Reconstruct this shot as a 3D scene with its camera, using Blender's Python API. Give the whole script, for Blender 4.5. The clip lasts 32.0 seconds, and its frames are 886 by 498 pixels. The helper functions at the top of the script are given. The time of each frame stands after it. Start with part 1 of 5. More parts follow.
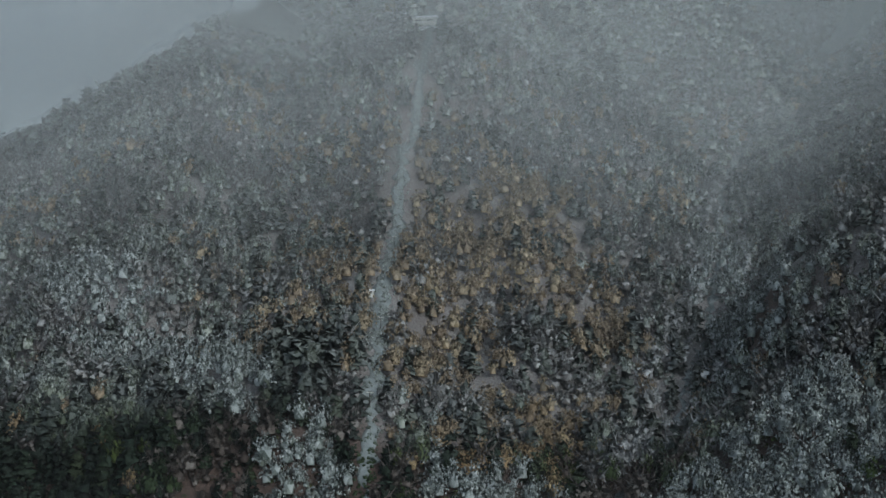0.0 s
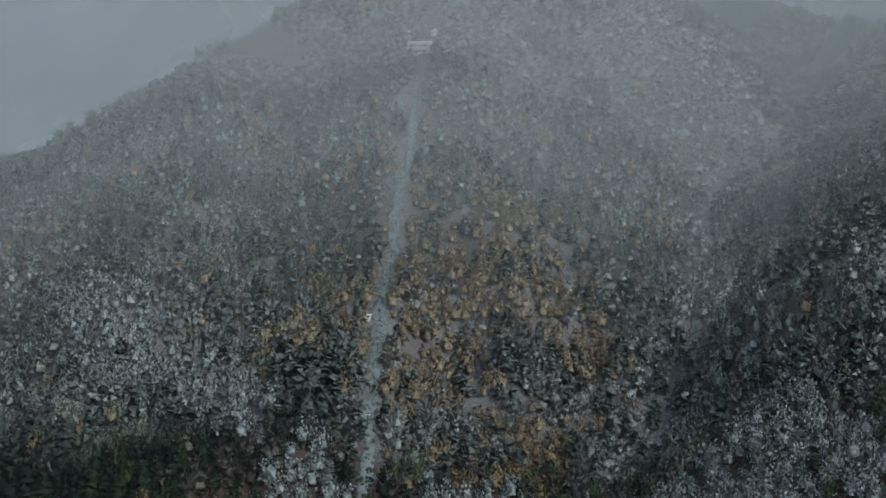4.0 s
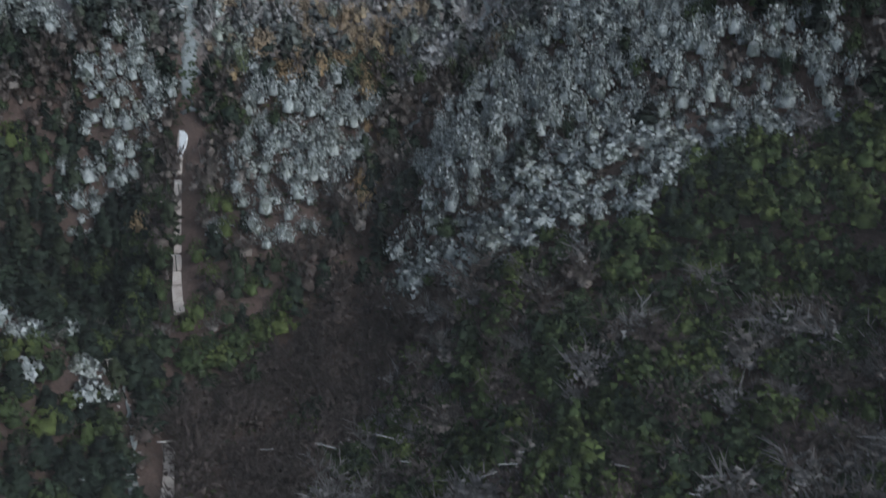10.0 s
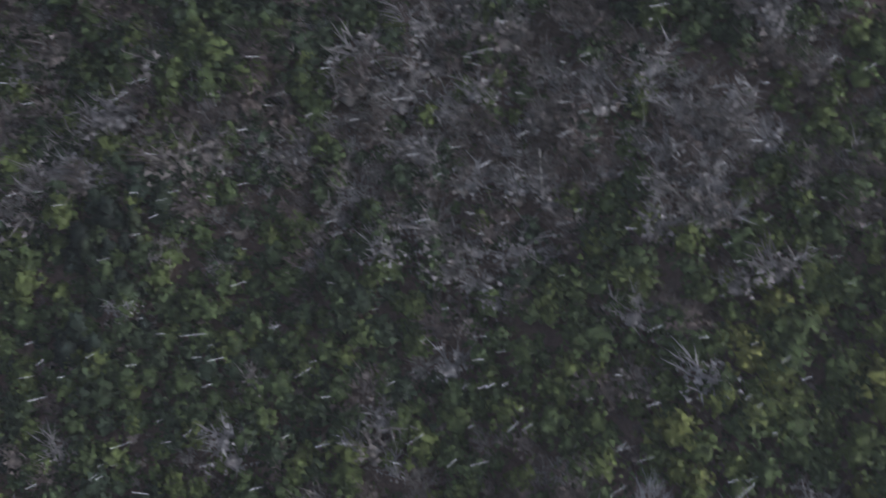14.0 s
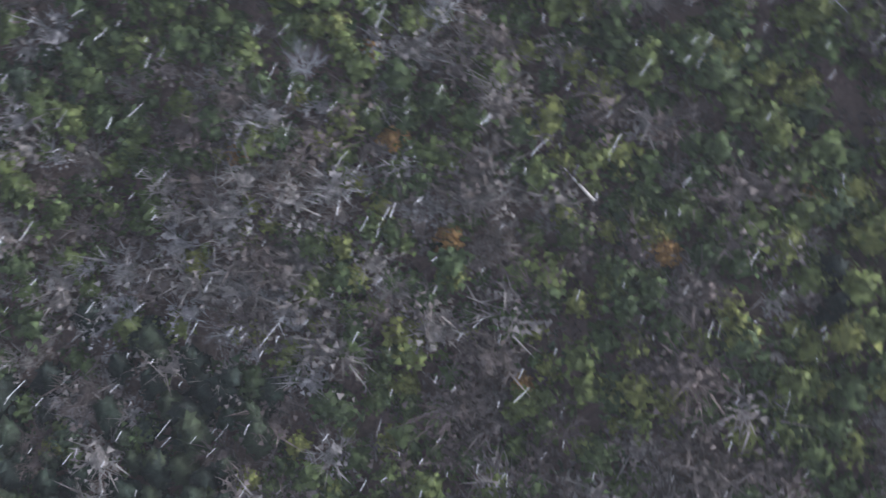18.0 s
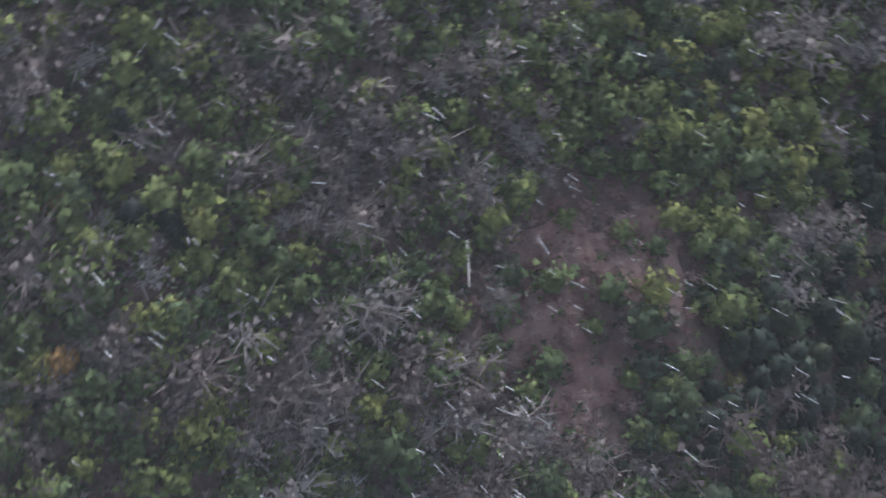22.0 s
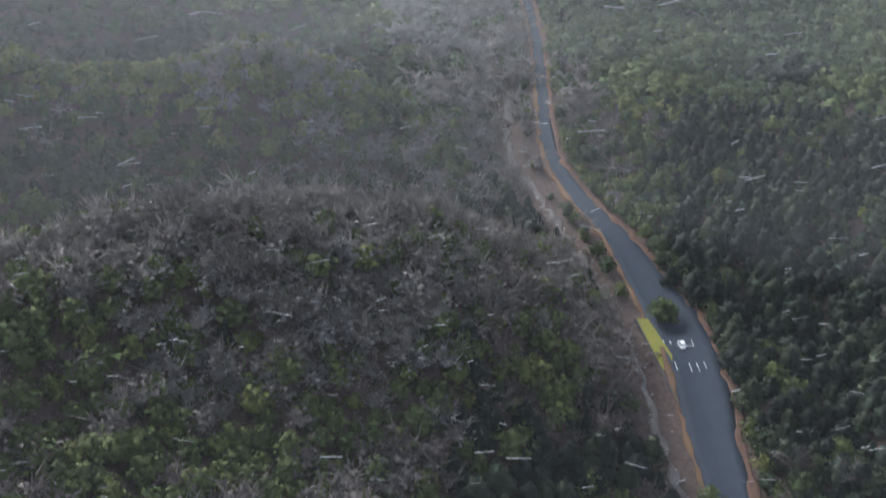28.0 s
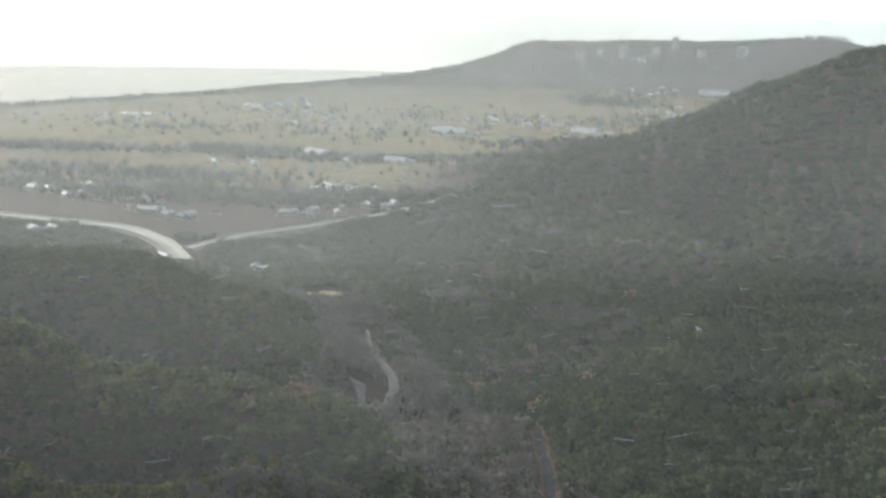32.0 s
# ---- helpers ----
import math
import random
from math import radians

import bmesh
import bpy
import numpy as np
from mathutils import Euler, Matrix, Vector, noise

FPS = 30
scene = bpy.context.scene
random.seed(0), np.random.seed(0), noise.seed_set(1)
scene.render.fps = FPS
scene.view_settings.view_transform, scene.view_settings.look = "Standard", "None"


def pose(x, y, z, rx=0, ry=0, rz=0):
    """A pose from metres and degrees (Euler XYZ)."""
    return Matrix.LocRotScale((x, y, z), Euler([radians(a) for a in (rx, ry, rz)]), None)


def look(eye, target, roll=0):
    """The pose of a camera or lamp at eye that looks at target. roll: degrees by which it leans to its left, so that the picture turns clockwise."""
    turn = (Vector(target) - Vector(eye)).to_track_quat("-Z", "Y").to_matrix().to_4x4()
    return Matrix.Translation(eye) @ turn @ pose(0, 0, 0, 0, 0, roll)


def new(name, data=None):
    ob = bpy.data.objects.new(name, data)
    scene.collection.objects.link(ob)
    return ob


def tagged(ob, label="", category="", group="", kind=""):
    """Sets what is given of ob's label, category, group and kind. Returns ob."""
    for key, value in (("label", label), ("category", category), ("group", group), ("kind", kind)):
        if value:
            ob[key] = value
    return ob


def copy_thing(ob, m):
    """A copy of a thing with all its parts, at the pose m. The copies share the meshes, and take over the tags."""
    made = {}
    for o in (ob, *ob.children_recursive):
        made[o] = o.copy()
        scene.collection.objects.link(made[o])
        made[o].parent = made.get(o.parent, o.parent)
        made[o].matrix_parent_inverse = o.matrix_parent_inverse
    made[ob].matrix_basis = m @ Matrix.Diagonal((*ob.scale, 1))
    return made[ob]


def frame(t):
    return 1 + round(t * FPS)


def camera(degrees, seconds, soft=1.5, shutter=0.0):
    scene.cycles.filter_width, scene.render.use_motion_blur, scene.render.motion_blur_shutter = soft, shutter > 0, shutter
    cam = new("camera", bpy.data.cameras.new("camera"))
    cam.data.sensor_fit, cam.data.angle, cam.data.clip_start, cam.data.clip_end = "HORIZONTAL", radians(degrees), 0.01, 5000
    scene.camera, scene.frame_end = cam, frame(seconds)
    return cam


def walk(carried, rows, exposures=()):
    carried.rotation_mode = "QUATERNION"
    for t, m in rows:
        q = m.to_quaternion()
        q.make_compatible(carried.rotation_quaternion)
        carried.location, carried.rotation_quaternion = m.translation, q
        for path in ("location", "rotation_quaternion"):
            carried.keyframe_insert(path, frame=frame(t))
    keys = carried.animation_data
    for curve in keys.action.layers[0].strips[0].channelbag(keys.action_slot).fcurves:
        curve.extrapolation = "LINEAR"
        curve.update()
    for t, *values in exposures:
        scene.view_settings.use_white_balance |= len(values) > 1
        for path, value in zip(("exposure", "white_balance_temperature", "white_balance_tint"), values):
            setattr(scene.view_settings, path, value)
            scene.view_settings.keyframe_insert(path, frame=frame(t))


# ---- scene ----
cam = camera(46.5, 32.0, soft=1.5, shutter=0.6)
PATH = [
    (0.0, pose(-1.86, 38.06, 232.42, 91.60, -0.65, 2.63)),
    (0.5, pose(-1.64, 33.64, 233.88, 91.73, -0.64, 2.63)),
    (1.0, pose(-1.42, 29.16, 235.36, 91.86, -0.68, 2.64)),
    (1.5, pose(-1.22, 24.95, 236.75, 92.02, -0.71, 2.64)),
    (2.0, pose(-1.00, 20.55, 238.21, 92.08, -0.66, 2.65)),
    (2.5, pose(-0.78, 15.92, 239.74, 92.14, -0.67, 2.65)),
    (4.5, pose(-0.00, 0.00, 245.00, 92.05, -0.51, 1.99)),
    (5.0, pose(-0.00, 0.00, 245.00, 92.20, -0.46, 1.50)),
    (5.5, pose(-0.00, 0.00, 245.00, 92.34, -0.42, 0.70)),
    (6.0, pose(-0.00, 0.00, 245.00, 91.89, -0.38, -0.01)),
    (6.5, pose(-0.00, 0.00, 245.00, 89.30, -0.34, -0.81)),
    (7.0, pose(-0.00, 0.00, 245.00, 86.49, -0.32, -1.63)),
    (7.5, pose(-0.00, 0.00, 245.00, 83.66, -0.33, -2.48)),
    (8.0, pose(-0.00, 0.00, 245.00, 80.81, -0.37, -3.34)),
    (8.5, pose(-0.00, 0.00, 245.00, 77.97, -0.37, -4.21)),
    (9.0, pose(-0.00, 0.00, 245.00, 75.14, -0.42, -5.17)),
    (9.5, pose(-0.00, 0.00, 245.00, 72.34, -0.44, -6.26)),
    (10.0, pose(-0.00, 0.00, 245.00, 69.54, -0.41, -7.38)),
    (10.5, pose(-0.00, 0.00, 245.00, 66.75, -0.33, -8.54)),
    (11.0, pose(-0.00, 0.00, 245.00, 63.92, -0.35, -9.63)),
    (11.5, pose(-0.00, 0.00, 245.00, 61.13, -0.36, -10.74)),
    (12.0, pose(-0.00, 0.00, 245.00, 58.41, -0.30, -14.12)),
    (12.5, pose(-0.00, 0.00, 245.00, 55.62, -0.15, -18.34)),
    (13.0, pose(-0.00, 0.00, 245.00, 52.81, -0.29, -22.50)),
    (13.5, pose(-0.00, 0.00, 245.00, 49.97, -0.23, -26.80)),
    (14.0, pose(-0.00, 0.00, 245.00, 47.13, -0.14, -31.09)),
    (14.5, pose(-0.00, 0.00, 245.00, 44.25, -0.14, -35.25)),
    (15.0, pose(-0.00, 0.00, 245.00, 41.37, -0.11, -39.40)),
    (15.5, pose(-0.00, 0.00, 245.00, 38.47, -0.08, -43.51)),
    (17.5, pose(-0.00, 0.00, 245.00, 27.12, -0.07, -59.20)),
    (18.0, pose(-0.00, 0.00, 245.00, 24.20, -0.08, -63.86)),
    (18.5, pose(-0.00, 0.00, 245.00, 23.19, -0.00, -74.65)),
    (19.0, pose(-0.00, 0.00, 245.00, 23.20, 0.10, -85.66)),
    (19.5, pose(-0.00, 0.00, 245.00, 23.21, 0.08, -95.78)),
    (20.0, pose(-0.00, 0.00, 245.00, 23.20, 0.11, -105.44)),
    (20.5, pose(-0.00, 0.00, 245.00, 23.19, 0.16, -115.17)),
    (21.0, pose(-0.00, 0.00, 245.00, 23.22, 0.15, -124.90)),
    (21.5, pose(-0.00, 0.00, 245.00, 23.27, 0.15, -134.19)),
    (22.0, pose(-0.00, 0.00, 245.00, 24.05, 0.19, -142.45)),
    (22.5, pose(-0.00, 0.00, 245.00, 25.13, 0.26, -150.23)),
    (23.0, pose(-0.00, 0.00, 245.00, 26.69, 0.22, -157.24)),
    (23.5, pose(-0.00, 0.00, 245.00, 28.62, 0.20, -164.26)),
    (24.0, pose(-0.00, 0.00, 245.00, 30.72, 0.14, -171.31)),
    (24.5, pose(-0.00, 0.00, 245.00, 32.80, 0.18, -178.41)),
    (25.0, pose(-0.00, 0.00, 245.00, 35.35, 0.14, -181.76)),
    (25.5, pose(-0.00, 0.00, 245.00, 38.31, 0.02, -181.49)),
    (27.5, pose(-0.00, 0.00, 245.00, 50.02, -0.87, -179.97)),
    (28.0, pose(-0.00, 0.00, 245.00, 52.90, -0.95, -179.75)),
    (28.5, pose(-0.00, 0.00, 245.00, 56.00, -0.99, -179.58)),
    (29.0, pose(-0.00, 0.00, 245.00, 59.14, -0.92, -179.48)),
    (29.5, pose(-0.00, 0.00, 245.00, 62.25, -1.06, -179.38)),
    (30.0, pose(-0.00, 0.00, 245.00, 65.33, -1.22, -179.30)),
    (30.5, pose(-0.00, 0.00, 245.00, 68.35, -1.35, -179.29)),
    (31.0, pose(-0.00, 0.00, 245.00, 71.19, -1.51, -179.26)),
    (31.5, pose(-0.00, 0.00, 245.00, 73.48, -1.51, -179.28)),
    (32.0, pose(-0.00, 0.00, 245.00, 76.37, -1.70, -178.77)),
]
EXPOSURES = [(0.0, -0.42, 5850, 0), (6.0, -0.48, 5850, 0), (9.0, -0.15, 5750, 4), (11.0, 0.0, 5850, 8), (13.0, 0.22, 5900, 13), (16.0, 1.08, 5800, 15), (20.0, 1.45, 5820, 14), (25.0, 1.4, 5800, 12), (28.0, 1.1, 5950, 9), (30.0, 0.38, 6200, 5), (32.0, 0.2, 6550, 4)]
walk(cam, PATH, EXPOSURES)

# ---- world and sun: low winter sun behind thin cloud over the lake ----
SUN_AZ, SUN_EL = 142.0, 34.0          # degrees clockwise from +y, degrees up
world = bpy.data.worlds.new("winter_sky")
scene.world = world
world.use_nodes = True
wn = world.node_tree.nodes
wl = world.node_tree.links
sky = wn.new("ShaderNodeTexSky")
sky.sky_type, sky.sun_disc = "NISHITA", False
sky.sun_elevation, sky.sun_rotation = radians(SUN_EL), radians(SUN_AZ)
sky.air_density, sky.dust_density, sky.ozone_density = 1.0, 2.0, 2.0
grey = wn.new("ShaderNodeHueSaturation")
grey.inputs["Saturation"].default_value = 0.35
wl.new(sky.outputs["Color"], grey.inputs["Color"])
wl.new(grey.outputs["Color"], wn["Background"].inputs["Color"])
wn["Background"].inputs["Strength"].default_value = 0.15
sun = new("sun", bpy.data.lights.new("sun", "SUN"))
sun.data.energy, sun.data.angle, sun.data.color = 1.5, radians(10), (1.0, 0.93, 0.84)
sd = Vector((math.sin(radians(SUN_AZ)) * math.cos(radians(SUN_EL)), math.cos(radians(SUN_AZ)) * math.cos(radians(SUN_EL)), math.sin(radians(SUN_EL))))
sun.matrix_world = look(sd * 900, (0, 0, 0))

# ---- materials ----
def mat(name):
    m = bpy.data.materials.new(name)
    m.use_nodes = True
    nt = m.node_tree
    return m, nt.nodes, nt.links, nt.nodes["Principled BSDF"]


def node(ns, kind, **values):
    n = ns.new(kind)
    for key, value in values.items():
        n.inputs[key].default_value = value
    return n


def mathn(ns, ls, op, a, b=None, c=None, clamp=False):
    n = ns.new("ShaderNodeMath")
    n.operation, n.use_clamp = op, clamp
    for i, v in enumerate((a, b, c)):
        if v is None:
            continue
        if isinstance(v, (int, float)):
            n.inputs[i].default_value = v
        else:
            ls.new(v, n.inputs[i])
    return n.outputs[0]


def ramp(ns, ls, fac, stops):
    r = ns.new("ShaderNodeValToRGB")
    e = r.color_ramp.elements
    while len(e) < len(stops):
        e.new(0.5)
    for el, (p, c) in zip(e, stops):
        el.position, el.color = p, (*c, 1)
    ls.new(fac, r.inputs["Fac"])
    return r.outputs["Color"]


def mixc(ns, ls, fac, a, b, blend="MIX"):
    n = ns.new("ShaderNodeMix")
    n.data_type, n.blend_type = "RGBA", blend
    for sock, v in ((n.inputs[0], fac), (n.inputs[6], a), (n.inputs[7], b)):
        if isinstance(v, (int, float)):
            sock.default_value = v
        elif isinstance(v, tuple):
            sock.default_value = (*v, 1)
        else:
            ls.new(v, sock)
    return n.outputs[2]


def noise_tex(ns, ls, scale, detail=4.0, rough=0.6, vec=None):
    n = node(ns, "ShaderNodeTexNoise", Scale=scale, Detail=detail, Roughness=rough)
    if vec is None:
        g = ns.new("ShaderNodeNewGeometry")
        vec = g.outputs["Position"]
    ls.new(vec, n.inputs["Vector"])
    return n.outputs["Fac"]


SNOW = (0.78, 0.82, 0.86)
SNOW_LINE = 135.0                     # metres: snow lies on the trees above about this height


def snow_amount(ns, ls, base, gain, blur=38.0, up=0.15, normal=None):
    """0..1: snow lying on faces that look up, more of it the higher the ground."""
    g = ns.new("ShaderNodeNewGeometry")
    sp = ns.new("ShaderNodeSeparateXYZ")
    ls.new(g.outputs["Position"], sp.inputs[0])
    big = noise_tex(ns, ls, 0.012, 3.0)
    lee = ns.new("ShaderNodeMapRange")      # the snow thins out down the valley
    lee.inputs["From Min"].default_value, lee.inputs["From Max"].default_value = 480.0, 760.0
    lee.inputs["To Min"].default_value, lee.inputs["To Max"].default_value = -90.0, 60.0
    ls.new(sp.outputs["Y"], lee.inputs["Value"])
    h = mathn(ns, ls, "ADD", mathn(ns, ls, "MULTIPLY_ADD", big, 150.0, sp.outputs["Z"]), lee.outputs[0])
    alt = ns.new("ShaderNodeMapRange")
    alt.interpolation_type = "SMOOTHSTEP"
    alt.inputs["From Min"].default_value, alt.inputs["From Max"].default_value = SNOW_LINE + 75 - blur, SNOW_LINE + 75 + blur
    alt.inputs["To Min"].default_value, alt.inputs["To Max"].default_value = base, gain
    ls.new(h, alt.inputs["Value"])
    sn = ns.new("ShaderNodeSeparateXYZ")
    ls.new(g.outputs["Normal"] if normal is None else normal, sn.inputs[0])
    upf = ns.new("ShaderNodeMapRange")
    upf.interpolation_type = "SMOOTHSTEP"
    upf.inputs["From Min"].default_value, upf.inputs["From Max"].default_value = up, up + 0.5
    ls.new(sn.outputs["Z"], upf.inputs["Value"])
    return mathn(ns, ls, "MULTIPLY", alt.outputs[0], upf.outputs[0], clamp=True)


def foliage(name, stops, base, gain, up=0.15, rough=0.75, vary=0.5):
    m, ns, ls, bsdf = mat(name)
    at = ns.new("ShaderNodeAttribute")
    at.attribute_name = "tone"
    g = ns.new("ShaderNodeNewGeometry")
    col = ramp(ns, ls, at.outputs["Fac"], stops)
    val = mathn(ns, ls, "MULTIPLY_ADD", g.outputs["Random Per Island"], vary, 0.72 - 0.5 * vary)
    cc = ns.new("ShaderNodeCombineColor")
    for i in range(3):
        ls.new(val, cc.inputs[i])
    col = mixc(ns, ls, 1.0, col, cc.outputs[0], "MULTIPLY")
    crown = ns.new("ShaderNodeAttribute")
    crown.attribute_name = "bend"
    turn = ns.new("ShaderNodeVectorTransform")
    turn.vector_type, turn.convert_from, turn.convert_to = "NORMAL", "OBJECT", "WORLD"
    ls.new(crown.outputs["Vector"], turn.inputs[0])
    ls.new(turn.outputs[0], bsdf.inputs["Normal"])
    s = snow_amount(ns, ls, base, gain, up=up, normal=turn.outputs[0])
    s2 = mathn(ns, ls, "MULTIPLY", s, mathn(ns, ls, "MULTIPLY_ADD", g.outputs["Random Per Island"], 1.5, 0.25), clamp=True)
    col = mixc(ns, ls, s2, col, SNOW)
    ls.new(col, bsdf.inputs["Base Color"])
    bsdf.inputs["Roughness"].default_value = rough
    bsdf.inputs["Specular IOR Level"].default_value = 0.25
    return m


M_EVERGREEN = foliage("evergreen_leaves", [(0.0, (0.035, 0.055, 0.032)), (0.45, (0.068, 0.1, 0.034)), (0.8, (0.12, 0.15, 0.043)), (0.97, (0.18, 0.19, 0.05)), (1.0, (0.19, 0.15, 0.06))], 0.0, 0.3, up=-0.6)
M_SNOWY = foliage("snow_laden_leaves", [(0.0, (0.03, 0.058, 0.042)), (0.6, (0.05, 0.088, 0.058)), (1.0, (0.08, 0.105, 0.05))], 0.31, 0.36, up=-0.45)
M_BARE = foliage("bare_twigs", [(0.0, (0.065, 0.046, 0.041)), (0.3, (0.12, 0.092, 0.08)), (0.6, (0.16, 0.135, 0.12)), (0.88, (0.2, 0.18, 0.165)), (0.96, (0.27, 0.26, 0.26)), (1.0, (0.40, 0.41, 0.43))], 0.02, 0.28, up=-0.3)
M_RUSSET = foliage("russet_oak_leaves", [(0.0, (0.25, 0.17, 0.09)), (0.5, (0.35, 0.25, 0.14)), (1.0, (0.44, 0.34, 0.2))], 0.0, 0.1, up=-0.3)
M_CEDAR = foliage("cedar_needles", [(0.0, (0.012, 0.02, 0.016)), (0.6, (0.024, 0.04, 0.026)), (1.0, (0.045, 0.06, 0.03))], 0.0, 0.14, up=-0.4)


def ground_material():
    m, ns, ls, bsdf = mat("forest_floor")
    fine = noise_tex(ns, ls, 0.7, 8.0, 0.7)
    mid = noise_tex(ns, ls, 0.03, 5.0)
    col = ramp(ns, ls, fine, [(0.3, (0.045, 0.029, 0.026)), (0.5, (0.09, 0.059, 0.053)), (0.7, (0.15, 0.1, 0.09))])
    col = mixc(ns, ls, mathn(ns, ls, "MULTIPLY", mid, 0.7), col, (0.05, 0.04, 0.03))
    # the flat farmland by the lake: dry stubble fields
    g = ns.new("ShaderNodeNewGeometry")
    sp = ns.new("ShaderNodeSeparateXYZ")
    ls.new(g.outputs["Position"], sp.inputs[0])
    fl = ns.new("ShaderNodeMapRange")
    fl.inputs["From Min"].default_value, fl.inputs["From Max"].default_value = -76.0, -84.0
    ls.new(sp.outputs["Z"], fl.inputs["Value"])
    vor = ns.new("ShaderNodeTexVoronoi")
    vor.distance = "CHEBYCHEV"
    vor.inputs["Scale"].default_value = 0.011
    ls.new(g.outputs["Position"], vor.inputs["Vector"])
    bw = ns.new("ShaderNodeRGBToBW")
    ls.new(vor.outputs["Color"], bw.inputs[0])
    field = ramp(ns, ls, bw.outputs[0], [(0.2, (0.20, 0.16, 0.075)), (0.5, (0.27, 0.21, 0.10)), (0.8, (0.16, 0.15, 0.06))])
    col = mixc(ns, ls, fl.outputs[0], col, field)
    s = snow_amount(ns, ls, 0.0, 0.34, up=0.3)
    col = mixc(ns, ls, mathn(ns, ls, "MULTIPLY", s, mathn(ns, ls, "MULTIPLY_ADD", fine, 2.0, -0.4, clamp=True)), col, SNOW)
    ls.new(col, bsdf.inputs["Base Color"])
    bsdf.inputs["Roughness"].default_value = 0.95
    b = node(ns, "ShaderNodeBump", Strength=0.6, Distance=0.6)
    ls.new(fine, b.inputs["Height"])
    ls.new(b.outputs[0], bsdf.inputs["Normal"])
    return m


def plain(name, lo, hi, scale=0.5, rough=0.8, bump=0.2, detail=6.0):
    """A mottled surface between two colours."""
    m, ns, ls, bsdf = mat(name)
    n1 = noise_tex(ns, ls, scale, detail)
    n2 = noise_tex(ns, ls, scale * 0.13, 3.0)
    f = mathn(ns, ls, "MULTIPLY_ADD", n2, 0.8, mathn(ns, ls, "MULTIPLY_ADD", n1, 0.8, -0.3), clamp=True)
    ls.new(mixc(ns, ls, f, lo, hi), bsdf.inputs["Base Color"])
    bsdf.inputs["Roughness"].default_value = rough
    b = node(ns, "ShaderNodeBump", Strength=bump, Distance=0.1)
    ls.new(n1, b.inputs["Height"])
    ls.new(b.outputs[0], bsdf.inputs["Normal"])
    return m


M_GROUND = ground_material()
M_ASPHALT = plain("wet_asphalt", (0.024, 0.032, 0.045), (0.04, 0.051, 0.069), 0.3, 0.8, 0.1)
M_ASPHALT.node_tree.nodes["Principled BSDF"].inputs["Specular IOR Level"].default_value = 0.2
M_ROADDIRT = plain("dry_grass_verge", (0.08, 0.046, 0.03), (0.18, 0.108, 0.058), 0.25, 0.95, 0.6)
M_LEAVES = plain("fallen_leaves", (0.06, 0.032, 0.024), (0.14, 0.08, 0.058), 0.5, 0.95, 0.6)
M_GRASS = plain("mown_grass", (0.12, 0.13, 0.02), (0.24, 0.22, 0.04), 0.6, 0.95, 0.5)
M_STONE = plain("pale_river_stones", (0.1, 0.085, 0.08), (0.4, 0.38, 0.37), 0.5, 0.85, 0.8)
M_BED = plain("dark_stream_gravel", (0.05, 0.042, 0.04), (0.2, 0.18, 0.17), 0.6, 0.9, 0.8)
M_CONCRETE = plain("weathered_concrete", (0.25, 0.23, 0.2), (0.55, 0.52, 0.47), 0.25, 0.9, 0.3)
M_PAINT = plain("white_road_paint", (0.7, 0.7, 0.7), (0.82, 0.82, 0.82), 2.0, 0.7, 0.05)
M_SNOWCLEAR = plain("snowy_scrub", (0.04, 0.05, 0.046), (0.36, 0.4, 0.42), 0.22, 0.9, 0.7)

# ---- the lie of the land: ridge and valley lines fitted to the camera's view, (x, y, height) ----
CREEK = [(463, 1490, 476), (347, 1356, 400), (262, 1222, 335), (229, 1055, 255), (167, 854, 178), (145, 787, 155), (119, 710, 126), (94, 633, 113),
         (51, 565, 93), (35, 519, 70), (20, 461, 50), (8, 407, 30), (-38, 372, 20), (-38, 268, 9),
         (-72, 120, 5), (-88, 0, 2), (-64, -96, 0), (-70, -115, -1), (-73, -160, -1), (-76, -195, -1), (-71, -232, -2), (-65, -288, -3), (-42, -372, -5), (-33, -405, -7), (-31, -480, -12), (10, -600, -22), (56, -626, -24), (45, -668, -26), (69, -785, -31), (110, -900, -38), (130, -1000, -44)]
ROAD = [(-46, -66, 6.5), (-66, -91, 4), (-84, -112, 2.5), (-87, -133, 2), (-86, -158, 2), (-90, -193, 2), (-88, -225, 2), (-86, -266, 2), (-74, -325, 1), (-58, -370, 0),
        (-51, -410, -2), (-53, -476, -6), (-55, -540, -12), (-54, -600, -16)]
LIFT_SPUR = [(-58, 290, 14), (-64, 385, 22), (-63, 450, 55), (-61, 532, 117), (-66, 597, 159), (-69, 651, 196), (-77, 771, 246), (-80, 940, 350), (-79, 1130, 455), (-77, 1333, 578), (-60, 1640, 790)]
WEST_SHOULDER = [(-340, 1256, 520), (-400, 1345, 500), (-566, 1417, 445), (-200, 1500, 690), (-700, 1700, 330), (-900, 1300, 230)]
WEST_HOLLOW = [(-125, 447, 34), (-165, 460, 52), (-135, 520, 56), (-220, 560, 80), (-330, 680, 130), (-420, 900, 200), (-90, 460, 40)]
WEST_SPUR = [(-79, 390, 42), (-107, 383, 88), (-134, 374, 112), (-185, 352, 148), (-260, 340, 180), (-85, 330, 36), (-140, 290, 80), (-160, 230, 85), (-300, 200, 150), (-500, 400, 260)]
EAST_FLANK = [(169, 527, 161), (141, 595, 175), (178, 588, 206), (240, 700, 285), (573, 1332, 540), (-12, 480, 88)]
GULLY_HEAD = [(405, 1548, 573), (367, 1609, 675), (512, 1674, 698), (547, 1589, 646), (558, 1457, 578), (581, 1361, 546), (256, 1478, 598)]
